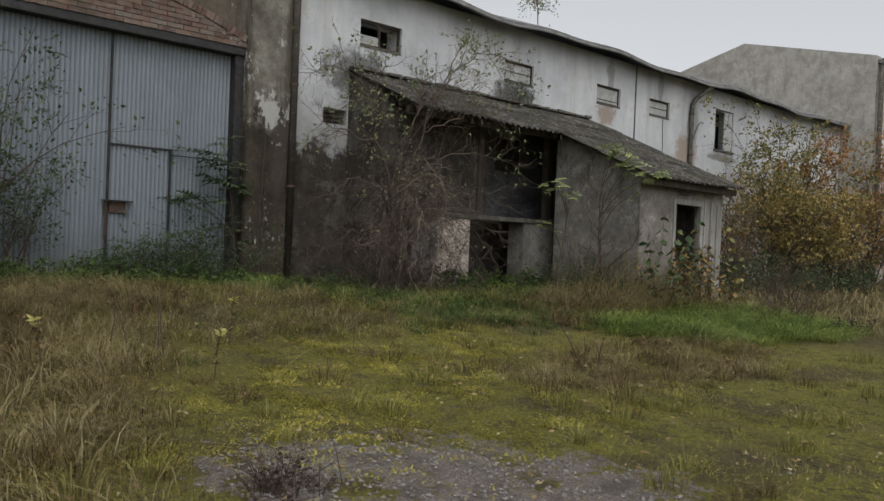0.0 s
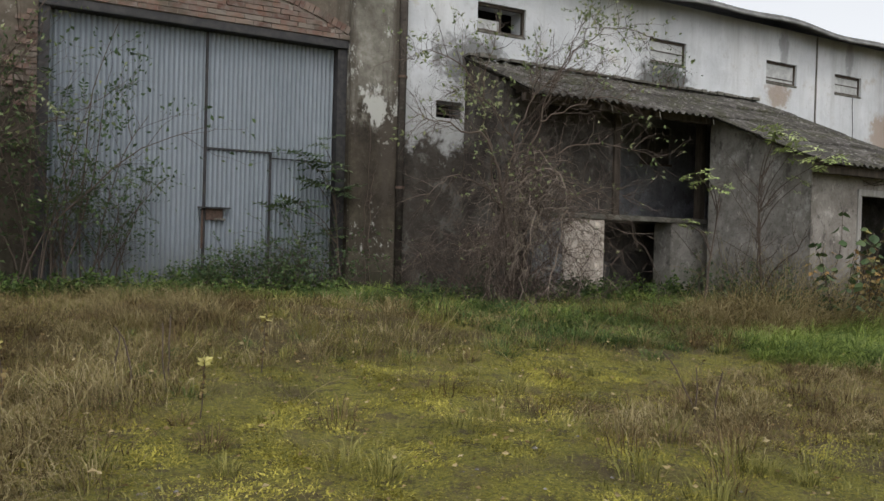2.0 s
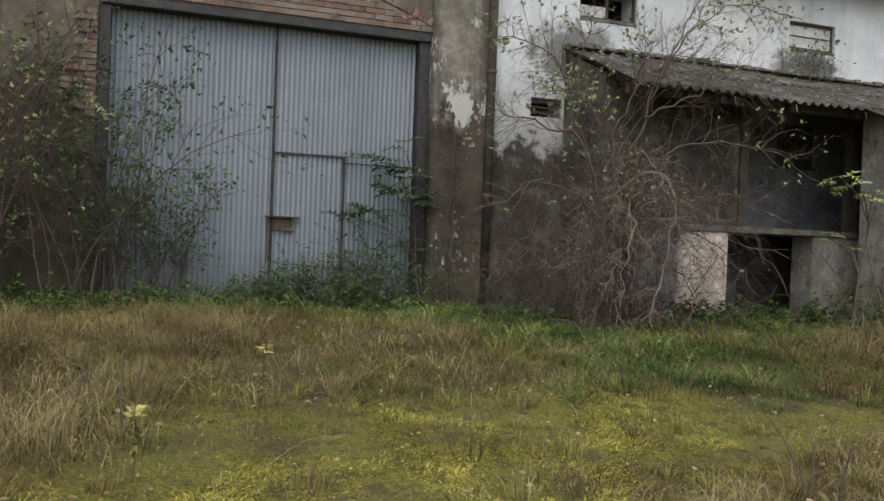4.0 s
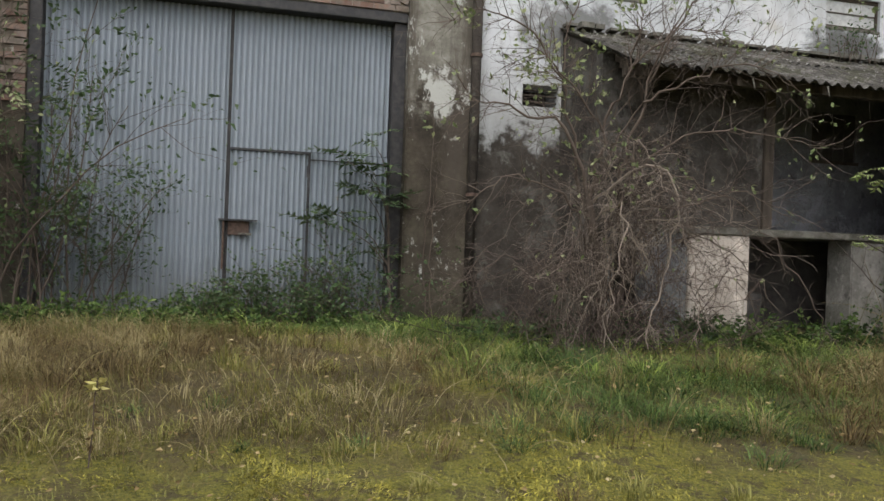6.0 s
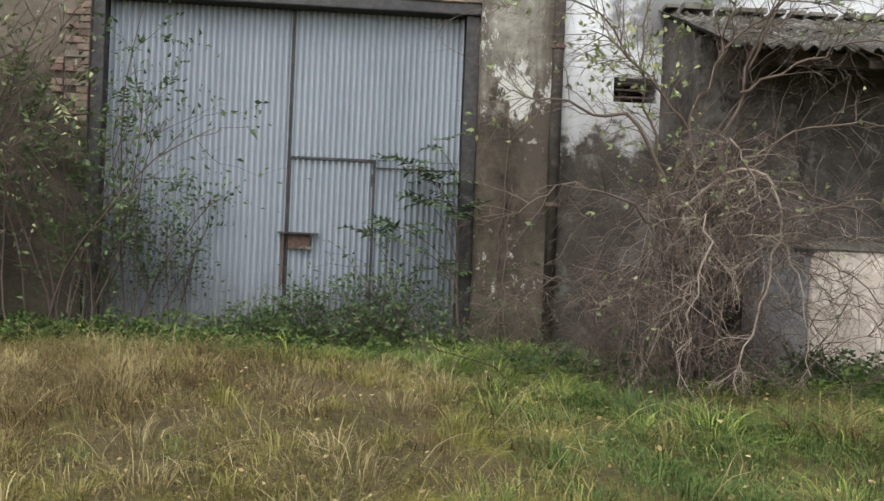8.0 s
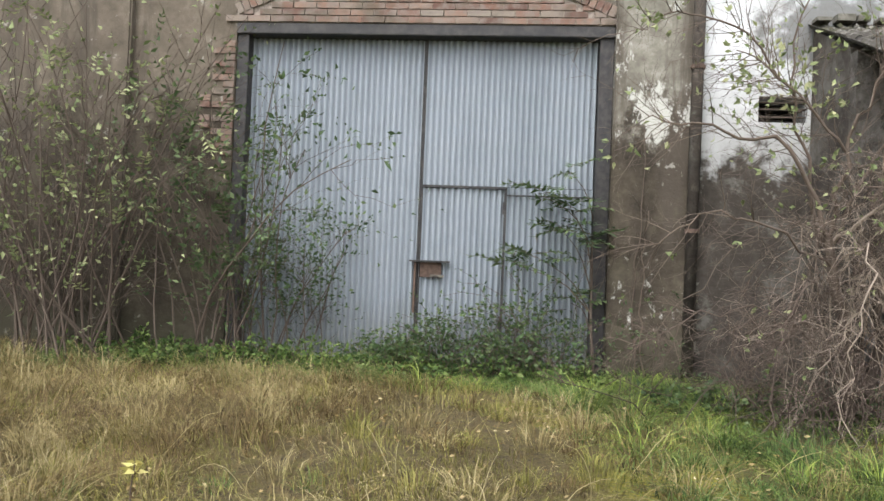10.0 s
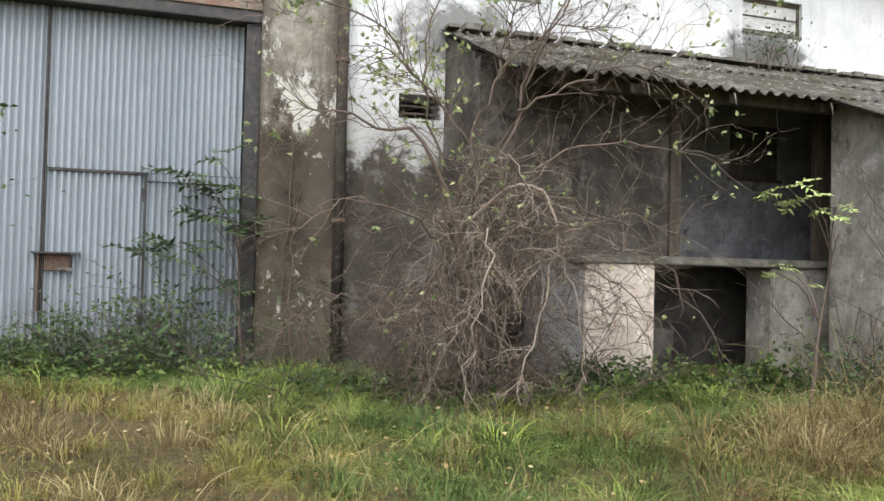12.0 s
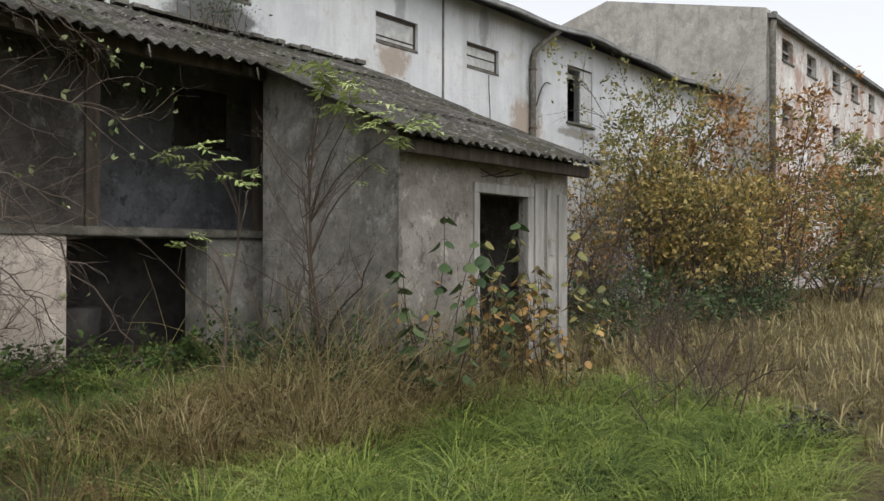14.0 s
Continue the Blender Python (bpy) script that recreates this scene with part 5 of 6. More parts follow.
upright_shrub("roof_weed", "small dark weed growing where roof meets wall", 13.35, 12.52, 0.42, 0.7, 26, 54, "deep_leaf", 420, 0.05, "bark", sub=5, r=0.004, twig=2, up=3.72)


def sapling(name, label, x, y, height, seed, sprays, sub=7, leaf="leaf"):
    """A thin young tree with feathered leaves at a few places: (x, y, z, ways)."""
    rng = random.Random(seed)
    root = thing(name, label, "sapling")
    stems, leaves, tips = Heap(), Heap(), []
    base = at_ground(x, y, -0.03)
    main = bend(base, Vector((0.0, 0, 1)), height, rng, 9, 0.07)
    stems.rod(main, 0.02, 0.006, 6)
    for _ in range(3 if sub > 5 else 0):
        side = bend(main[1], Vector((rng.gauss(0, 0.5), rng.gauss(-0.2, 0.3), 1)), height * rng.uniform(0.5, 0.85), rng, 8, 0.14)
        stems.rod(side, 0.012, 0.004, 5)
        branching(stems, side, 0.013, rng, 8, 0.5, 5, 0.25, tips, 1.2, -0.1, 0.2)
    branching(stems, main, 0.016, rng, sub, 0.8, 5, 0.3, tips, 1.15, -0.1, 0.25)
    for sx, sy, sz, count, size in sprays:
        p = Vector((sx, sy, sz))
        k = min(8, max(2, int((sz - base.z) / height * 8) - 2))
        mid = main[k].lerp(p, 0.5) + Vector((0, 0, 0.12))
        stems.rod([main[k], main[k].lerp(mid, 0.6) + Vector((0, 0, 0.05)), mid, p], 0.009, 0.004, 4)
        for i in range(count):
            a = 2 * math.pi * i / count + rng.uniform(-0.3, 0.3)
            compound(leaves, stems, p + Vector((rng.gauss(0, 0.04), rng.gauss(0, 0.04), rng.gauss(0, 0.05))), Vector((math.cos(a), math.sin(a) * 0.8, rng.uniform(-0.2, 0.5))), rng.uniform(0.16, 0.3) * size, 5, rng, 0.1 * size)
    stems.mesh("stem", "bark", root)
    leaves.mesh("foliage", leaf, root)


sapling("walnut_sapling", "thin bare sapling with pale feathered leaves before the plaster wall", 12.3, 9.35, 2.3, 61, [(11.92, 8.9, 3.0, 9, 1.25), (12.05, 8.75, 2.75, 6, 1.1), (12.2, 8.4, 2.6, 9, 1.2), (12.2, 8.7, 2.35, 3, 0.8)], 11, "spray_leaf")
sapling("leafy_branch", "slender young branch with bright feathered leaves", 11.55, 9.75, 1.6, 62, [(11.15, 9.6, 2.45, 4, 0.9), (11.35, 9.55, 2.36, 4, 1.0), (11.6, 9.55, 2.3, 3, 0.9), (11.3, 9.9, 1.75, 3, 0.7), (11.6, 10.0, 1.72, 3, 0.7)], 2, "spray_leaf")
sapling("gate_sapling", "dark-leaved young branch hanging over the gate", 7.0, 12.5, 1.9, 63, [(6.72, 12.6, 2.38, 6, 1.5), (6.42, 12.6, 2.52, 5, 1.4), (6.88, 12.55, 2.1, 7, 1.6), (6.35, 12.58, 1.88, 6, 1.5), (6.15, 12.6, 1.78, 5, 1.4), (6.75, 12.6, 1.4, 5, 1.3), (6.7, 12.6, 2.78, 4, 1.1), (6.6, 12.55, 2.2, 5, 1.4)], 3, "deep_leaf")


def broad_weed(name, label, x, y, height, stalks, seed, leaf, size, spread=0.25):
    """Upright stalks with broad hanging leaves."""
    rng = random.Random(seed)
    root = thing(name, label, "weed")
    stems, leaves = Heap(), Heap()
    for _ in range(stalks):
        p = at_ground(x + rng.gauss(0, spread), y + rng.gauss(0, spread * 0.6), -0.02)
        q = bend(p, Vector((rng.gauss(0, 0.15), rng.gauss(0, 0.15), 1)), height * rng.uniform(0.6, 1.05), rng, 9, 0.06)
        stems.rod(q, 0.007, 0.003, 4)
        for i in range(2, 9):
            for _ in range(2):
                a = rng.uniform(0, 6.28)
                w = Vector((math.cos(a), math.sin(a), rng.uniform(-0.6, 0.2))).normalized()
                pet = q[i] + w * 0.05
                stems.rod([q[i], q[i].lerp(pet, 0.5) + Vector((0, 0, 0.01)), pet], 0.003, 0.002, 3)
                side = w.cross(Vector((0, 0, 1))).normalized()
                s = size * rng.uniform(0.6, 1.15)
                leaves.broad(pet, (w + Vector((0, 0, -0.9))).normalized(), side, s, s * 0.72)
    stems.mesh("stem", "bark", root)
    leaves.mesh("foliage", leaf, root)


broad_weed("knotweed", "tall weed with broad dull green leaves beside the doorway", 12.75, 8.5, 1.7, 5, 71, "deep_leaf", 0.15, 0.22)
broad_weed("knotweed", "pale green broad-leaved weed in front of the doorway", 13.9, 8.7, 1.65, 4, 72, "deep_leaf", 0.14, 0.25)
broad_weed("knotweed", "orange and yellow broad-leaved weed below the doorway", 13.85, 8.55, 1.1, 28, 73, "rust_leaf", 0.095, 0.5)
broad_weed("knotweed", "yellowing broad-leaved weed at the wall's corner", 14.8, 8.7, 1.5, 9, 74, "olive_leaf", 0.13, 0.4)


def bramble(name, label, x0, x1, y0, y1, height, n, seed, leaf, size=0.06, slope=0.0):
    """A low mass of arching canes and leaves."""
    rng = random.Random(seed)
    root = thing(name, label, "bramble")
    stems, leaves = Heap(), Heap()
    for _ in range(n):
        u = rng.random()
        x, y = x0 + (x1 - x0) * u, rng.uniform(y0, y1)
        h = height * (1 - slope + slope * u) * rng.uniform(0.5, 1.15)
        p = at_ground(x, y, -0.02)
        q = bend(p, Vector((rng.gauss(0, 0.5), rng.gauss(-0.1, 0.3), 1)), h * 1.5, rng, 8, 0.12, 0.45)
        stems.rod(q, 0.005, 0.002, 3)
        for i in range(1, 8):
            for _ in range(4):
                a = Vector((rng.gauss(0, 1), rng.gauss(-0.4, 1), rng.gauss(0.2, 0.6))).normalized()
                scatter_leaf(leaves, q[i] + a * 0.03, a, rng, size, 0.4)
    tagged(stems.mesh("cane_tangle", "red_bark", root), kind="stuff")
    leaves.mesh("foliage", leaf, root)


bramble("bramble", "dark green bramble piled against the gate", 4.5, 6.95, 12.15, 12.78, 1.05, 200, 81, "deep_leaf", 0.055, 0.78)
bramble("bramble", "bright green weeds at the foot of the gate", 1.6, 7.0, 11.7, 12.5, 0.22, 210, 82, "deep_green", 0.06)
bramble("bramble", "dark bramble at the foot of the side wall", 11.9, 12.85, 8.6, 10.6, 0.5, 90, 83, "deep_leaf", 0.055)
bramble("bramble", "dark low weeds under the shrub", 7.4, 10.4, 10.7, 11.3, 0.3, 90, 84, "deep_leaf", 0.06)
bramble("bramble", "dark leafy weeds below the autumn bushes", 16.6, 24.0, 8.8, 10.8, 0.75, 190, 85, "deep_leaf", 0.085)
# low dark clump added in place of a shadow patch on the grass
bramble("bramble", "added dark leafy weeds standing for a shadowed patch of grass", 13.9, 14.9, 5.8, 6.2, 0.16, 30, 86, "moss", 0.045)
bramble("bramble", "green weeds by the pier and opening", 10.0, 12.2, 10.6, 11.3, 0.28, 80, 87, "deep_green", 0.07)


def vine():
    rng = random.Random(88)
    root = thing("dead_vine", "dead brown vine climbing the plaster pilaster", "vine")
    h = Heap()
    for x in (7.42, 7.5):
        q = [Vector((x + 0.03 * math.sin(z * 2.3 + x) + rng.gauss(0, 0.012), 12.585, z)) for z in np.linspace(0.6, 3.3 if x < 7.45 else 2.4, 16)]
        h.rod(q, 0.012, 0.005, 4)
        branching(h, q, 0.009, rng, 10, 0.3, 2, 0.15, [], 0.8, 0.0)
    for v in h.v:
        v.y = min(v.y, 12.595)
    h.mesh("stem", "bark", root)


vine()


def birch():
    rng = random.Random(91)
    root = thing("birch_tree", "thin birch crown rising behind the long roof", "tree")
    stems, leaves, tips = Heap(), Heap(), []
    base = at_ground(25.1, 22.3)
    trunk = bend(base, Vector((0, 0, 1)), 10.3, rng, 12, 0.02)
    stems.rod(trunk, 0.16, 0.015, 7)
    for i in range(40):
        k = rng.randrange(5, 12)
        q = bend(trunk[k], Vector((rng.gauss(0, 1), rng.gauss(0, 1), 1.3)), rng.uniform(0.7, 1.5) * (1.5 - k / 11), rng, 7, 0.12, 0.3)
        stems.rod(q, 0.02, 0.005, 4)
        branching(stems, q, 0.016, rng, 5, 0.55, 4, 0.4, tips, 0.7, 0.45)
    for p, d in tips:
        for _ in range(2):
            scatter_leaf(leaves, p, off(d, rng, 0.6), rng, 0.085)
    stems.mesh("trunk", "pale_bark", root)
    leaves.mesh("crown", "leaf", root)


birch()


def flower_weed(x, y, height, seed, name="flowering_weed"):
    rng = random.Random(seed)
    root = thing(name, "withered upright weed with a pale yellow head", "weed", "yellow weeds in the yard")
    stems, leaves, head = Heap(), Heap(), Heap()
    q = bend(at_ground(x, y), Vector((rng.gauss(0, 0.05), rng.gauss(0, 0.05), 1)), height, rng, 8, 0.05)
    stems.rod(q, 0.005, 0.003, 4)
    for i in range(2, 7):
        for _ in range(5):
            scatter_leaf(leaves, q[i] + Vector((0, 0, rng.uniform(-0.04, 0.04))), Vector((rng.gauss(0, 1), rng.gauss(0, 1), -0.5)).normalized(), rng, 0.05, 0.5)
    for i in range(14):
        a = rng.uniform(0, 6.28)
        scatter_leaf(head, q[-1] + Vector((0, 0, rng.uniform(-0.06, 0.0))), Vector((math.cos(a), math.sin(a), rng.uniform(-0.1, 0.6))).normalized(), rng, 0.06, 0.3)
    stems.mesh("stem", "red_bark", root)
    leaves.mesh("foliage", "brown_dry", root)
    head.mesh("flower_head", "yellow", root)


flower_weed(4.42, 7.7, 0.46, 1)
flower_weed(3.68, 6.5, 0.40, 2)
flower_weed(2.6, 7.0, 0.42, 3)


def red_tuft(x, y, seed):
    rng = random.Random(seed)
    root = thing("dock_plant", "withered dark red dock plant on the gravel", "weed")
    h, l = Heap(), Heap()
    for _ in range(60):
        q = bend(at_ground(x + rng.gauss(0, 0.1), y + rng.gauss(0, 0.1)), Vector((rng.gauss(0, 0.6), rng.gauss(0, 0.6), 1)), rng.uniform(0.08, 0.24), rng, 4, 0.1, 0.2)
        h.rod(q, 0.004, 0.002, 3)
        for p in q[1:]:
            for _ in range(2):
                scatter_leaf(l, p, Vector((rng.gauss(0, 1), rng.gauss(0, 1), 0.3)).normalized(), rng, 0.035)
    h.mesh("stem", "red_bark", root)
    l.mesh("foliage", "red_bark", root)


red_tuft(2.95, 4.25, 5)


# ---------------------------------------------------------------- grass
def clear(x, y):
    """Where grass may stand: outside walls and lean-to."""
    ok = y < 12.55
    ok &= ~((x > 9.0) & (x < 13.4) & (y > 11.35))
    ok &= ~((x > 12.85) & (x < 15.85) & (y > 9.0))
    ok &= ~((x > 30.0) & (y > 11.3))
    return ok


def ease(v, a, b):
    t = np.clip((v - a) / (b - a), 0, 1)
    return t * t * (3 - 2 * t)


def oval(x, y, cx, cy, rx, ry, turn=0.0):
    c, s = math.cos(turn), math.sin(turn)
    u, v = (x - cx) * c + (y - cy) * s, -(x - cx) * s + (y - cy) * c
    d = np.sqrt((u / rx) ** 2 + (v / ry) ** 2) + 0.5 * (clouds(x, y, 1.3, 17) - 0.5)
    return 1 - ease(d, 0.75, 1.1)


def bare(x, y):
    """The gravel patch."""
    return oval(x, y, 3.75, 4.05, 1.35, 0.75, -0.76)


def lush(x, y):
    """The bright grass before the lean-to's door."""
    return oval(x, y, 12.5, 6.95, 2.7, 1.3, 0.0)


def is_green(x, y):
    yard = 0.95 * lush(x, y) * (0.55 + 0.45 * ease(clouds(x, y, 0.6, 43), 0.3, 0.5))
    near = 7.8 + 0.6 * ease(x, 9.5, 10.5)
    wall = ease(y, near, near + 0.8) * ease(x + 0.25 * (y - 8.5), 6.9, 7.6) * (1 - ease(x, 12.3, 13.2)) * (1 - 0.75 * oval(x, y, 11.7, 8.7, 1.5, 0.75, 0.1))
    gate = ease(y, 11.0, 11.9) * ease(x, 0.0, 1.5) * (1 - ease(x, 7, 9))
    return np.clip(yard + wall * (0.45 + 0.55 * ease(clouds(x, y, 1.0, 41), 0.35, 0.55)) + gate, 0, 1)


def is_moss(x, y):
    return oval(x, y, 5.1, 5.6, 3.7, 2.2, 0.25)


def is_left(x, y):
    edge = 0.85 + (y - 0.84) * 0.44
    return 1 - ease(x - edge, -0.5, 0.35)


def strips(name, label, material, x, y, h, w, a, l, rng, low=False):
    """One mesh of single blades, each a bent, tapering strip of three faces (two where low)."""
    n = len(x)
    z = lie(x, y) - 0.012
    end = rng.uniform(0.35, 1.05, n)
    b = a + np.pi / 2 + rng.normal(0, 0.5, n)
    ca, sa, cb, sb = np.cos(a), np.sin(a), np.cos(b) * w / 2, np.sin(b) * w / 2
    rows = ((0.0, 1.0), (0.5, 0.85)) if low else ((0.0, 1.0), (0.38, 0.9), (0.74, 0.65))
    m = 2 * len(rows) + 1
    V = np.empty((n, m, 3))
    for k, (t, thin) in enumerate(rows):
        px, py, pz = x + ca * l * t ** 1.5, y + sa * l * t ** 1.5, z + h * (2.1 * t - (2.1 - end) * t * t)
        V[:, 2 * k] = np.stack([px - cb * thin, py - sb * thin, pz], 1)
        V[:, 2 * k + 1] = np.stack([px + cb * thin, py + sb * thin, pz], 1)
    V[:, m - 1] = np.stack([x + ca * l, y + sa * l, z + h * end], 1)
    me = bpy.data.meshes.new(name)
    me.vertices.add(n * m)
    me.vertices.foreach_set("co", V.ravel())
    base = (np.arange(n) * m)[:, None]
    quads = [base + [2 * k, 2 * k + 1, 2 * k + 3, 2 * k + 2] for k in range(len(rows) - 1)]
    loops = np.concatenate([*quads, base + [m - 3, m - 2, m - 1]], 1)
    me.loops.add(loops.size)
    me.loops.foreach_set("vertex_index", loops.ravel().astype(np.int32))
    me.polygons.add(n * len(rows))
    starts = (np.arange(n)[:, None] * loops.shape[1] + np.arange(len(rows)) * 4).ravel()
    me.polygons.foreach_set("loop_start", starts.astype(np.int32))
    me.update(calc_edges=True)
    me.shade_smooth()
    me.materials.append(MAT[material])
    tagged(new(name, me), label, "grass", kind="stuff")


def drawn(rng, count, region, chance):
    x0, x1, y0, y1 = region
    xs, ys = np.empty(0), np.empty(0)
    for _ in range(40):
        x, y = rng.uniform(x0, x1, count), rng.uniform(y0, y1, count)
        keep = clear(x, y) & (rng.random(count) < chance(x, y))
        xs, ys = np.concatenate([xs, x[keep]]), np.concatenate([ys, y[keep]])
        if len(xs) >= count:
            break
    return xs[:count], ys[:count]


def sward(name, label, material, count, region, chance, height, width, lean, seed, low=False):
    """Loose blades over a stretch of ground."""
    rng = np.random.default_rng(seed)
    x, y = drawn(rng, count, region, chance)
    n = len(x)
    tuft = 0.3 + 1.4 * clouds(x, y, 0.33, seed + 1) ** 1.4
    h = height(x, y) * tuft * rng.uniform(0.4, 1.2, n)
    a = rng.normal(0, 0.75, n) + 5 * np.pi * clouds(x, y, 0.9, seed + 2)
    strips(name, label, material, x, y, h, width * rng.uniform(0.6, 1.4, n), a, lean * rng.uniform(0.1, 1.9, n) * h, rng, low)


def tussocks(name, label, material, count, region, chance, blades_each, height, width, radius, seed, lean=1.0):
    """Clumps of blades that fan out from their middles."""
    rng = np.random.default_rng(seed)
    cx, cy = drawn(rng, count, region, chance)
    big = rng.uniform(0.55, 1.35, len(cx))
    k = np.repeat(np.arange(len(cx)), blades_each)
    n = len(k)
    a = rng.uniform(0, 2 * np.pi, n)
    q = np.sqrt(rng.random(n))
    x, y = cx[k] + np.cos(a) * q * radius * big[k], cy[k] + np.sin(a) * q * radius * big[k]
    ok = clear(x, y)
    x, y, a, q, k = x[ok], y[ok], a[ok], q[ok], k[ok]
    n = len(x)
    h = height * big[k] * rng.uniform(0.45, 1.15, n) * (1.1 - 0.45 * q)
    l = lean * h * (0.15 + 0.9 * q) * rng.uniform(0.5, 1.5, n)
    a = a + rng.normal(0, 0.5, n) + 1.2 * (clouds(x, y, 2.0, seed) - 0.5)
    strips(name, label, material, x, y, h, width * rng.uniform(0.6, 1.4, n), a, l, rng)


YARD = (-4.0, 17.0, 0.4, 12.5)


def near_walk(x, y):
    """More blades where the walk comes close."""
    return np.clip(1.25 - 0.085 * np.hypot(x - 5.5, y - 4.5), 0.25, 1)


def mossy_yard(x, y):
    return (0.6 + 0.25 * is_moss(x, y) + 0.5 * ease(y, 7.3, 8.3)) * (1 - 0.9 * bare(x, y)) * (1 - is_green(x, y)) * near_walk(x, y)


def straw_yard(x, y):
    k = 0.75 * is_left(x, y) + 0.27 * ease(y, 7.4, 8.4) + 0.9 * oval(x, y, 8.2, 5.6, 2.6, 0.9, 0.15) + 0.95 * oval(x, y, 11.7, 8.7, 1.7, 0.8, 0.1) + 0.5 * ease(x, 13.5, 15.5)
    k = k * (1 - 0.6 * oval(x, y, 9.0, 8.9, 2.4, 1.0, 0.1))
    return np.clip(k, 0, 1) * (1 - 0.7 * is_green(x, y)) * (1 - 0.95 * bare(x, y)) * near_walk(x, y)





sward("short_grass", "short olive grass growing through moss", "olive", 60000, YARD, lambda x, y: mossy_yard(x, y) * ease(clouds(x, y, 0.8, 61), 0.3, 0.55),
      lambda x, y: 0.06 + 0.07 * ease(y, 7.3, 8.3), 0.0042, 1.0, 101, True)
sward("dry_grass", "dry straw-coloured grass in loose tufts", "dry", 58000, YARD, lambda x, y: straw_yard(x, y) * ease(clouds(x, y, 0.55, 62), 0.3, 0.62),
      lambda x, y: 0.13 + 0.09 * is_left(x, y) + 0.16 * oval(x, y, 11.7, 8.7, 1.7, 0.9, 0.1), 0.0036, 1.6, 102)
sward("dead_grass", "brown dead grass lying in tufts", "brown_dry", 76000, YARD, lambda x, y: straw_yard(x, y) * (1 - 0.6 * is_green(x, y)),
      lambda x, y: 0.11 + 0.06 * is_left(x, y), 0.0038, 2.2, 103, True)
sward("green_grass", "dark green grass beside the walls", "deep_green", 55000, YARD, lambda x, y: is_green(x, y) ** 1.5 * (0.15 + 0.85 * ease(clouds(x, y, 0.5, 63), 0.36, 0.58)),
      lambda x, y: 0.13 + 0.05 * lush(x, y), 0.0052, 2.0, 104)
sward("far_grass", "dry straw grass at the far end of the yard", "dry", 28000, (14.0, 44.0, -6.0, 11.0), lambda x, y: np.clip(1.5 - (x - 14) * 0.05, 0.2, 1),
      lambda x, y: 0.33 + 0.0 * x, 0.013, 1.0, 105, True)
sward("moss_carpet", "bright yellow-green moss cushions covering the yard", "moss_bright", 90000, (1.0, 11.0, 1.5, 8.6), lambda x, y: (0.12 + 0.88 * is_moss(x, y)) * (1 - 0.8 * bare(x, y)) * (1 - is_green(x, y)) * near_walk(x, y) * ease(clouds(x, y, 0.42, 64), 0.32, 0.52),
      lambda x, y: 0.027 + 0.0 * x, 0.0095, 1.5, 106, True)
tussocks("grass_tussocks", "olive grass tussocks standing in the moss", "olive", 240, YARD, lambda x, y: mossy_yard(x, y), 70, 0.16, 0.005, 0.10, 111, 1.1)
tussocks("straw_tussocks", "pale straw tussocks of bent dry blades", "dry", 330, YARD, lambda x, y: straw_yard(x, y), 75, 0.21, 0.0045, 0.14, 112, 1.5)
tussocks("dead_tussocks", "dark brown tussocks of dead grass", "brown_dry", 260, YARD, lambda x, y: np.clip(straw_yard(x, y) + 0.12 * mossy_yard(x, y), 0, 1), 70, 0.18, 0.0045, 0.14, 113, 1.5)
tussocks("green_tussocks", "long arching green grass tussocks", "green", 260, YARD, lambda x, y: 0.85 * lush(x, y) + 0.12 * is_green(x, y), 90, 0.22, 0.0062, 0.2, 114, 3.3)
tussocks("weed_tussocks", "green grass tufts among the dry grass", "deep_green", 110, YARD, lambda x, y: straw_yard(x, y) * ease(y, 6.5, 8.0), 45, 0.11, 0.005, 0.10, 115, 1.8)
tussocks("straw_tussocks", "tall straw tussocks before the lean-to", "dry", 66, (10.3, 14.0, 8.0, 9.6), lambda x, y: 0.2 + 0.8 * oval(x, y, 12.0, 8.75, 1.5, 0.6, 0.0), 80, 0.38, 0.005, 0.14, 116, 1.9)
tussocks("dead_tussocks", "dark dead tussocks before the lean-to", "brown_dry", 70, (9.0, 14.6, 7.6, 9.3), lambda x, y: 0.3 + 0.7 * oval(x, y, 11.7, 8.6, 2.0, 0.8, 0.0), 80, 0.3, 0.005, 0.15, 117, 2.0)
tussocks("green_tussocks", "dark green grass clumps before the lean-to", "deep_green", 170, (6.8, 13.5, 7.2, 9.9), lambda x, y: 0.2 + 0.6 * oval(x, y, 9.2, 8.8, 2.4, 1.0, 0.1), 80, 0.15, 0.0048, 0.15, 118, 2.1)


def stalks():
    """Tall pale dead stalks before the lean-to."""
    rng = random.Random(111)
    h = Heap()
    for i in range(620):
        x, y = (rng.gauss(12.2, 0.8), rng.gauss(8.7, 0.3)) if i % 4 else (rng.uniform(2.0, 8.5), rng.gauss(8.6, 0.7))
        if y > 8.95 and x > 12.7:
            y = 8.8
        d = Vector((rng.gauss(0, 0.55), rng.gauss(-0.15, 0.4), 1))
        h.rod(bend(at_ground(x, y), d, rng.uniform(0.35, 1.25) if i % 4 else rng.uniform(0.2, 0.5), rng, 6, 0.08, 0.35), 0.0035, 0.0012, 3)
    tagged(h.mesh("dead_stalks", "dry"), "tall pale dead grass stalks before the wall", "grass", kind="stuff")


stalks()


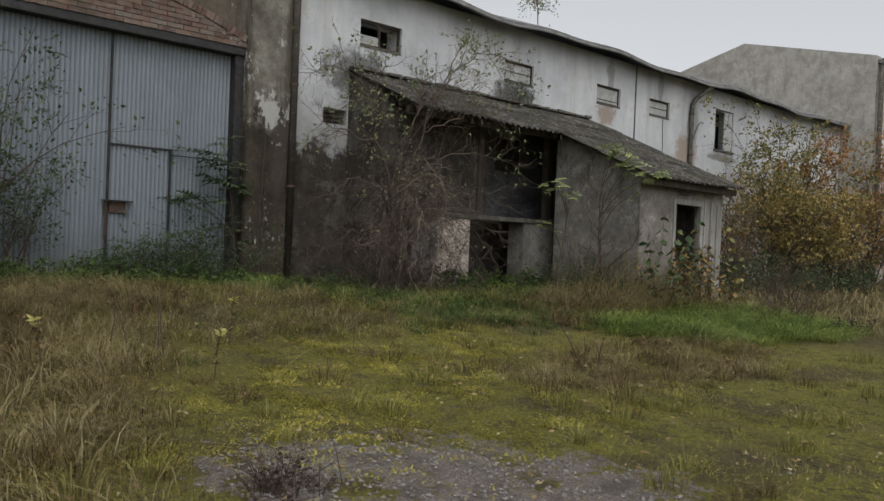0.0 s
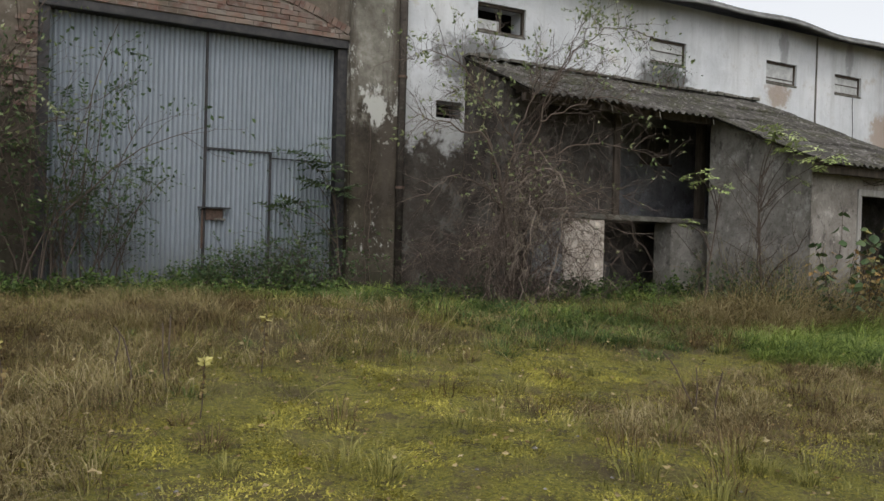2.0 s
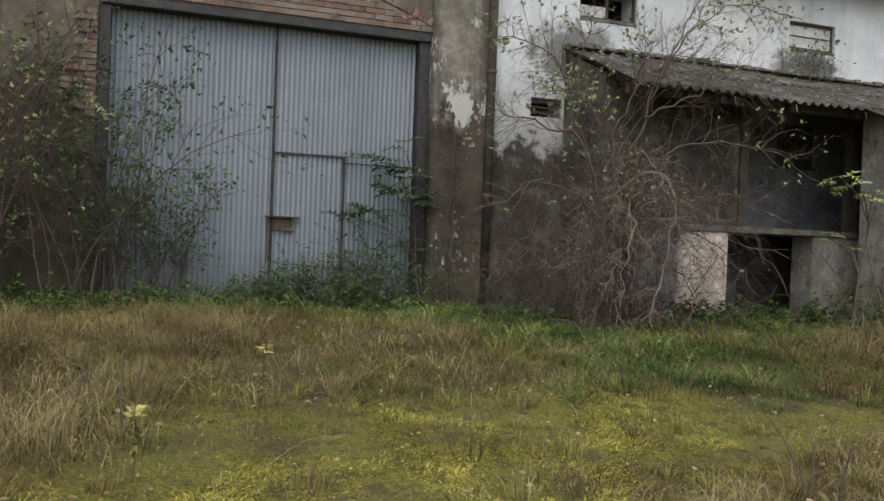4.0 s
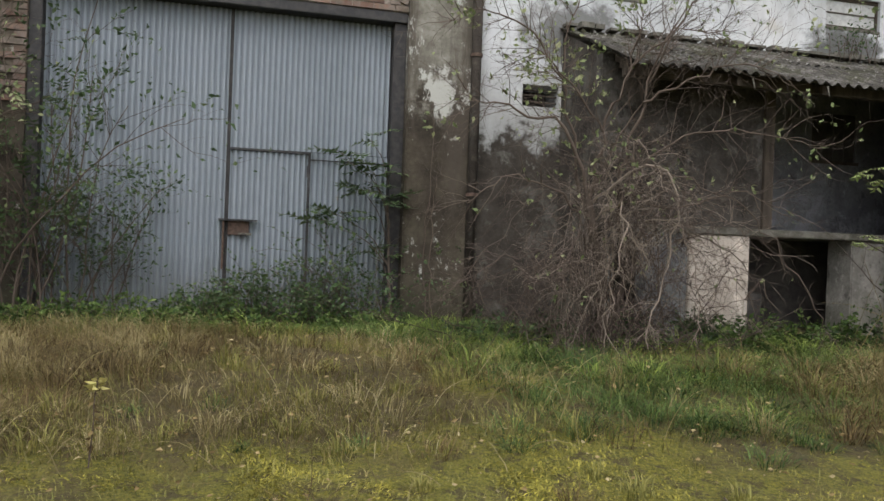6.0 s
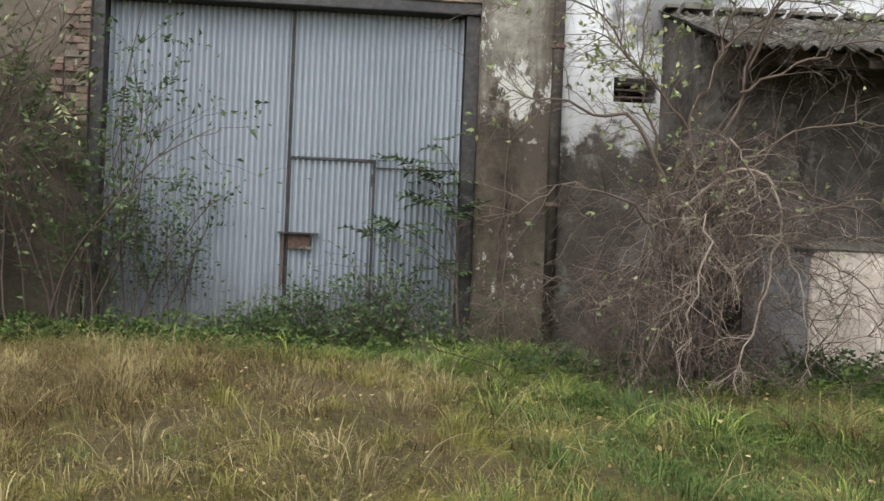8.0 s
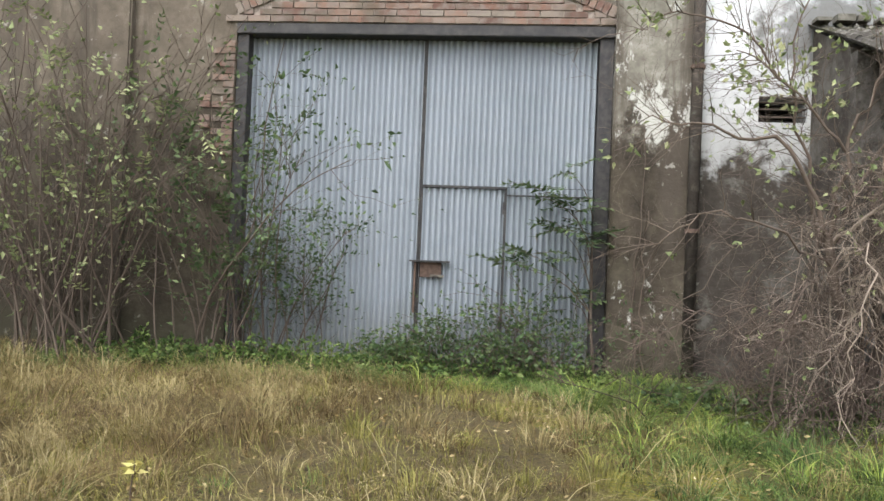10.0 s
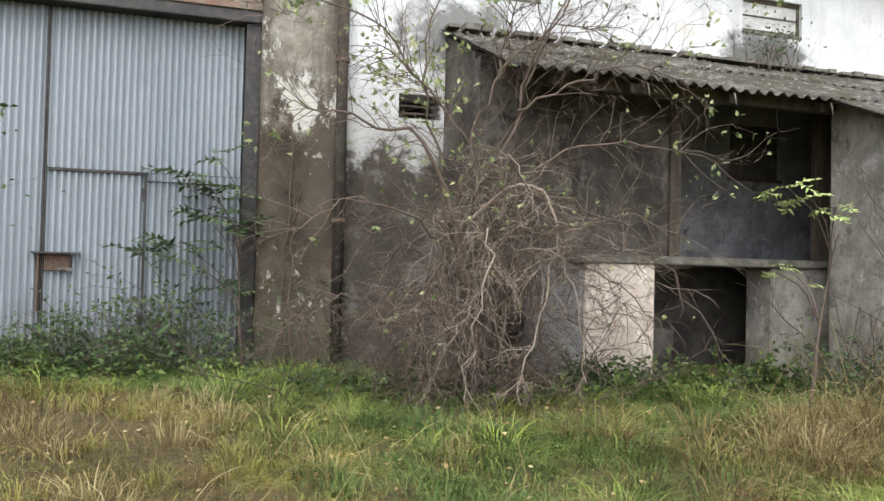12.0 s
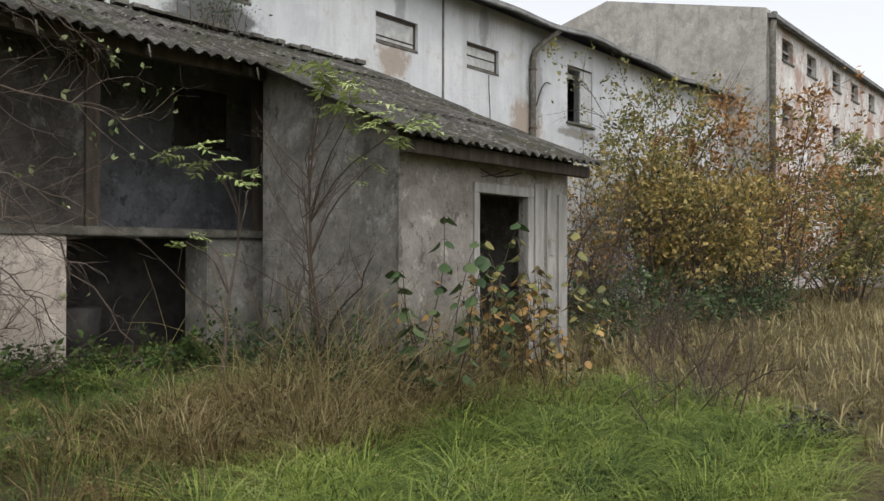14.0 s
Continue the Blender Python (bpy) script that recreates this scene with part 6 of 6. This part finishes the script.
def fallen_leaves():
    rng = random.Random(121)
    h = Heap()
    for _ in range(2600):
        x, y = rng.uniform(0, 13), rng.uniform(2, 11)
        if not clear(np.array(x), np.array(y)):
            continue
        a = rng.uniform(0, 6.28)
        scatter_leaf(h, at_ground(x, y, rng.uniform(0.02, 0.1)), Vector((math.cos(a), math.sin(a), rng.uniform(-0.1, 0.3))).normalized(), rng, 0.04, 0.2)
    tagged(h.mesh("fallen_leaves", "fallen", smooth=False), "pale yellow fallen leaves scattered over the grass", "leaves", kind="stuff")


fallen_leaves()


def pebbles():
    """Loose stones and crumbs on the gravel."""
    rng = random.Random(131)
    h = Heap()
    n = 0
    while n < 2600:
        x, y = rng.uniform(2.2, 6.2), rng.uniform(2.2, 5.6)
        if rng.random() > float(bare(np.array(x), np.array(y))) * 0.95 + 0.02:
            continue
        n += 1
        r = 0.0035 + 0.016 * rng.random() ** 2.5
        p, s = at_ground(x, y, r * 0.2), len(h.v)
        ring = [(p + Vector((math.cos(a) * r * rng.uniform(0.7, 1.3), math.sin(a) * r * rng.uniform(0.7, 1.3), 0))) for a in (0, 1.26, 2.51, 3.77, 5.03)]
        h.v += ring + [p + Vector((0, 0, r * 0.6))]
        h.f += [(s + i, s + (i + 1) % 5, s + 5) for i in range(5)]
    tagged(h.mesh("gravel_stones", "pebble", smooth=False), "small grey loose stones on bare gravel", "stones", kind="stuff")


pebbles()


def roof_moss():
    """Moss cushions and dirt lying in the roof's valleys."""
    rng = random.Random(141)
    h = Heap()
    for _ in range(2200):
        x = rng.uniform(9.1, 15.85)
        y = rng.uniform(10.7 if x < 12.6 else 8.75, 12.6)
        r = rng.uniform(0.01, 0.04) * rng.uniform(0.4, 1.1)
        p, s = Vector((x, y, lean_z(y) + 0.04 + 0.024 * math.cos(2 * math.pi * x / 0.146))), len(h.v)
        ring = [(p + Vector((math.cos(a) * r * rng.uniform(0.6, 1.4), math.sin(a) * r * 1.5 * rng.uniform(0.6, 1.4), -0.01 + 0.44 * 1.5 * r * math.sin(a)))) for a in (0, 1.05, 2.09, 3.14, 4.19, 5.24)]
        h.v += ring + [p + Vector((0, 0, 0.01 + r * 0.45))]
        h.f += [(s + i, s + (i + 1) % 6, s + 6) for i in range(6)]
    tagged(h.mesh("roof_moss", "moss"), "moss cushions on the corrugated lean-to roof", "moss", kind="stuff")


roof_moss()
lay_gate_bricks()
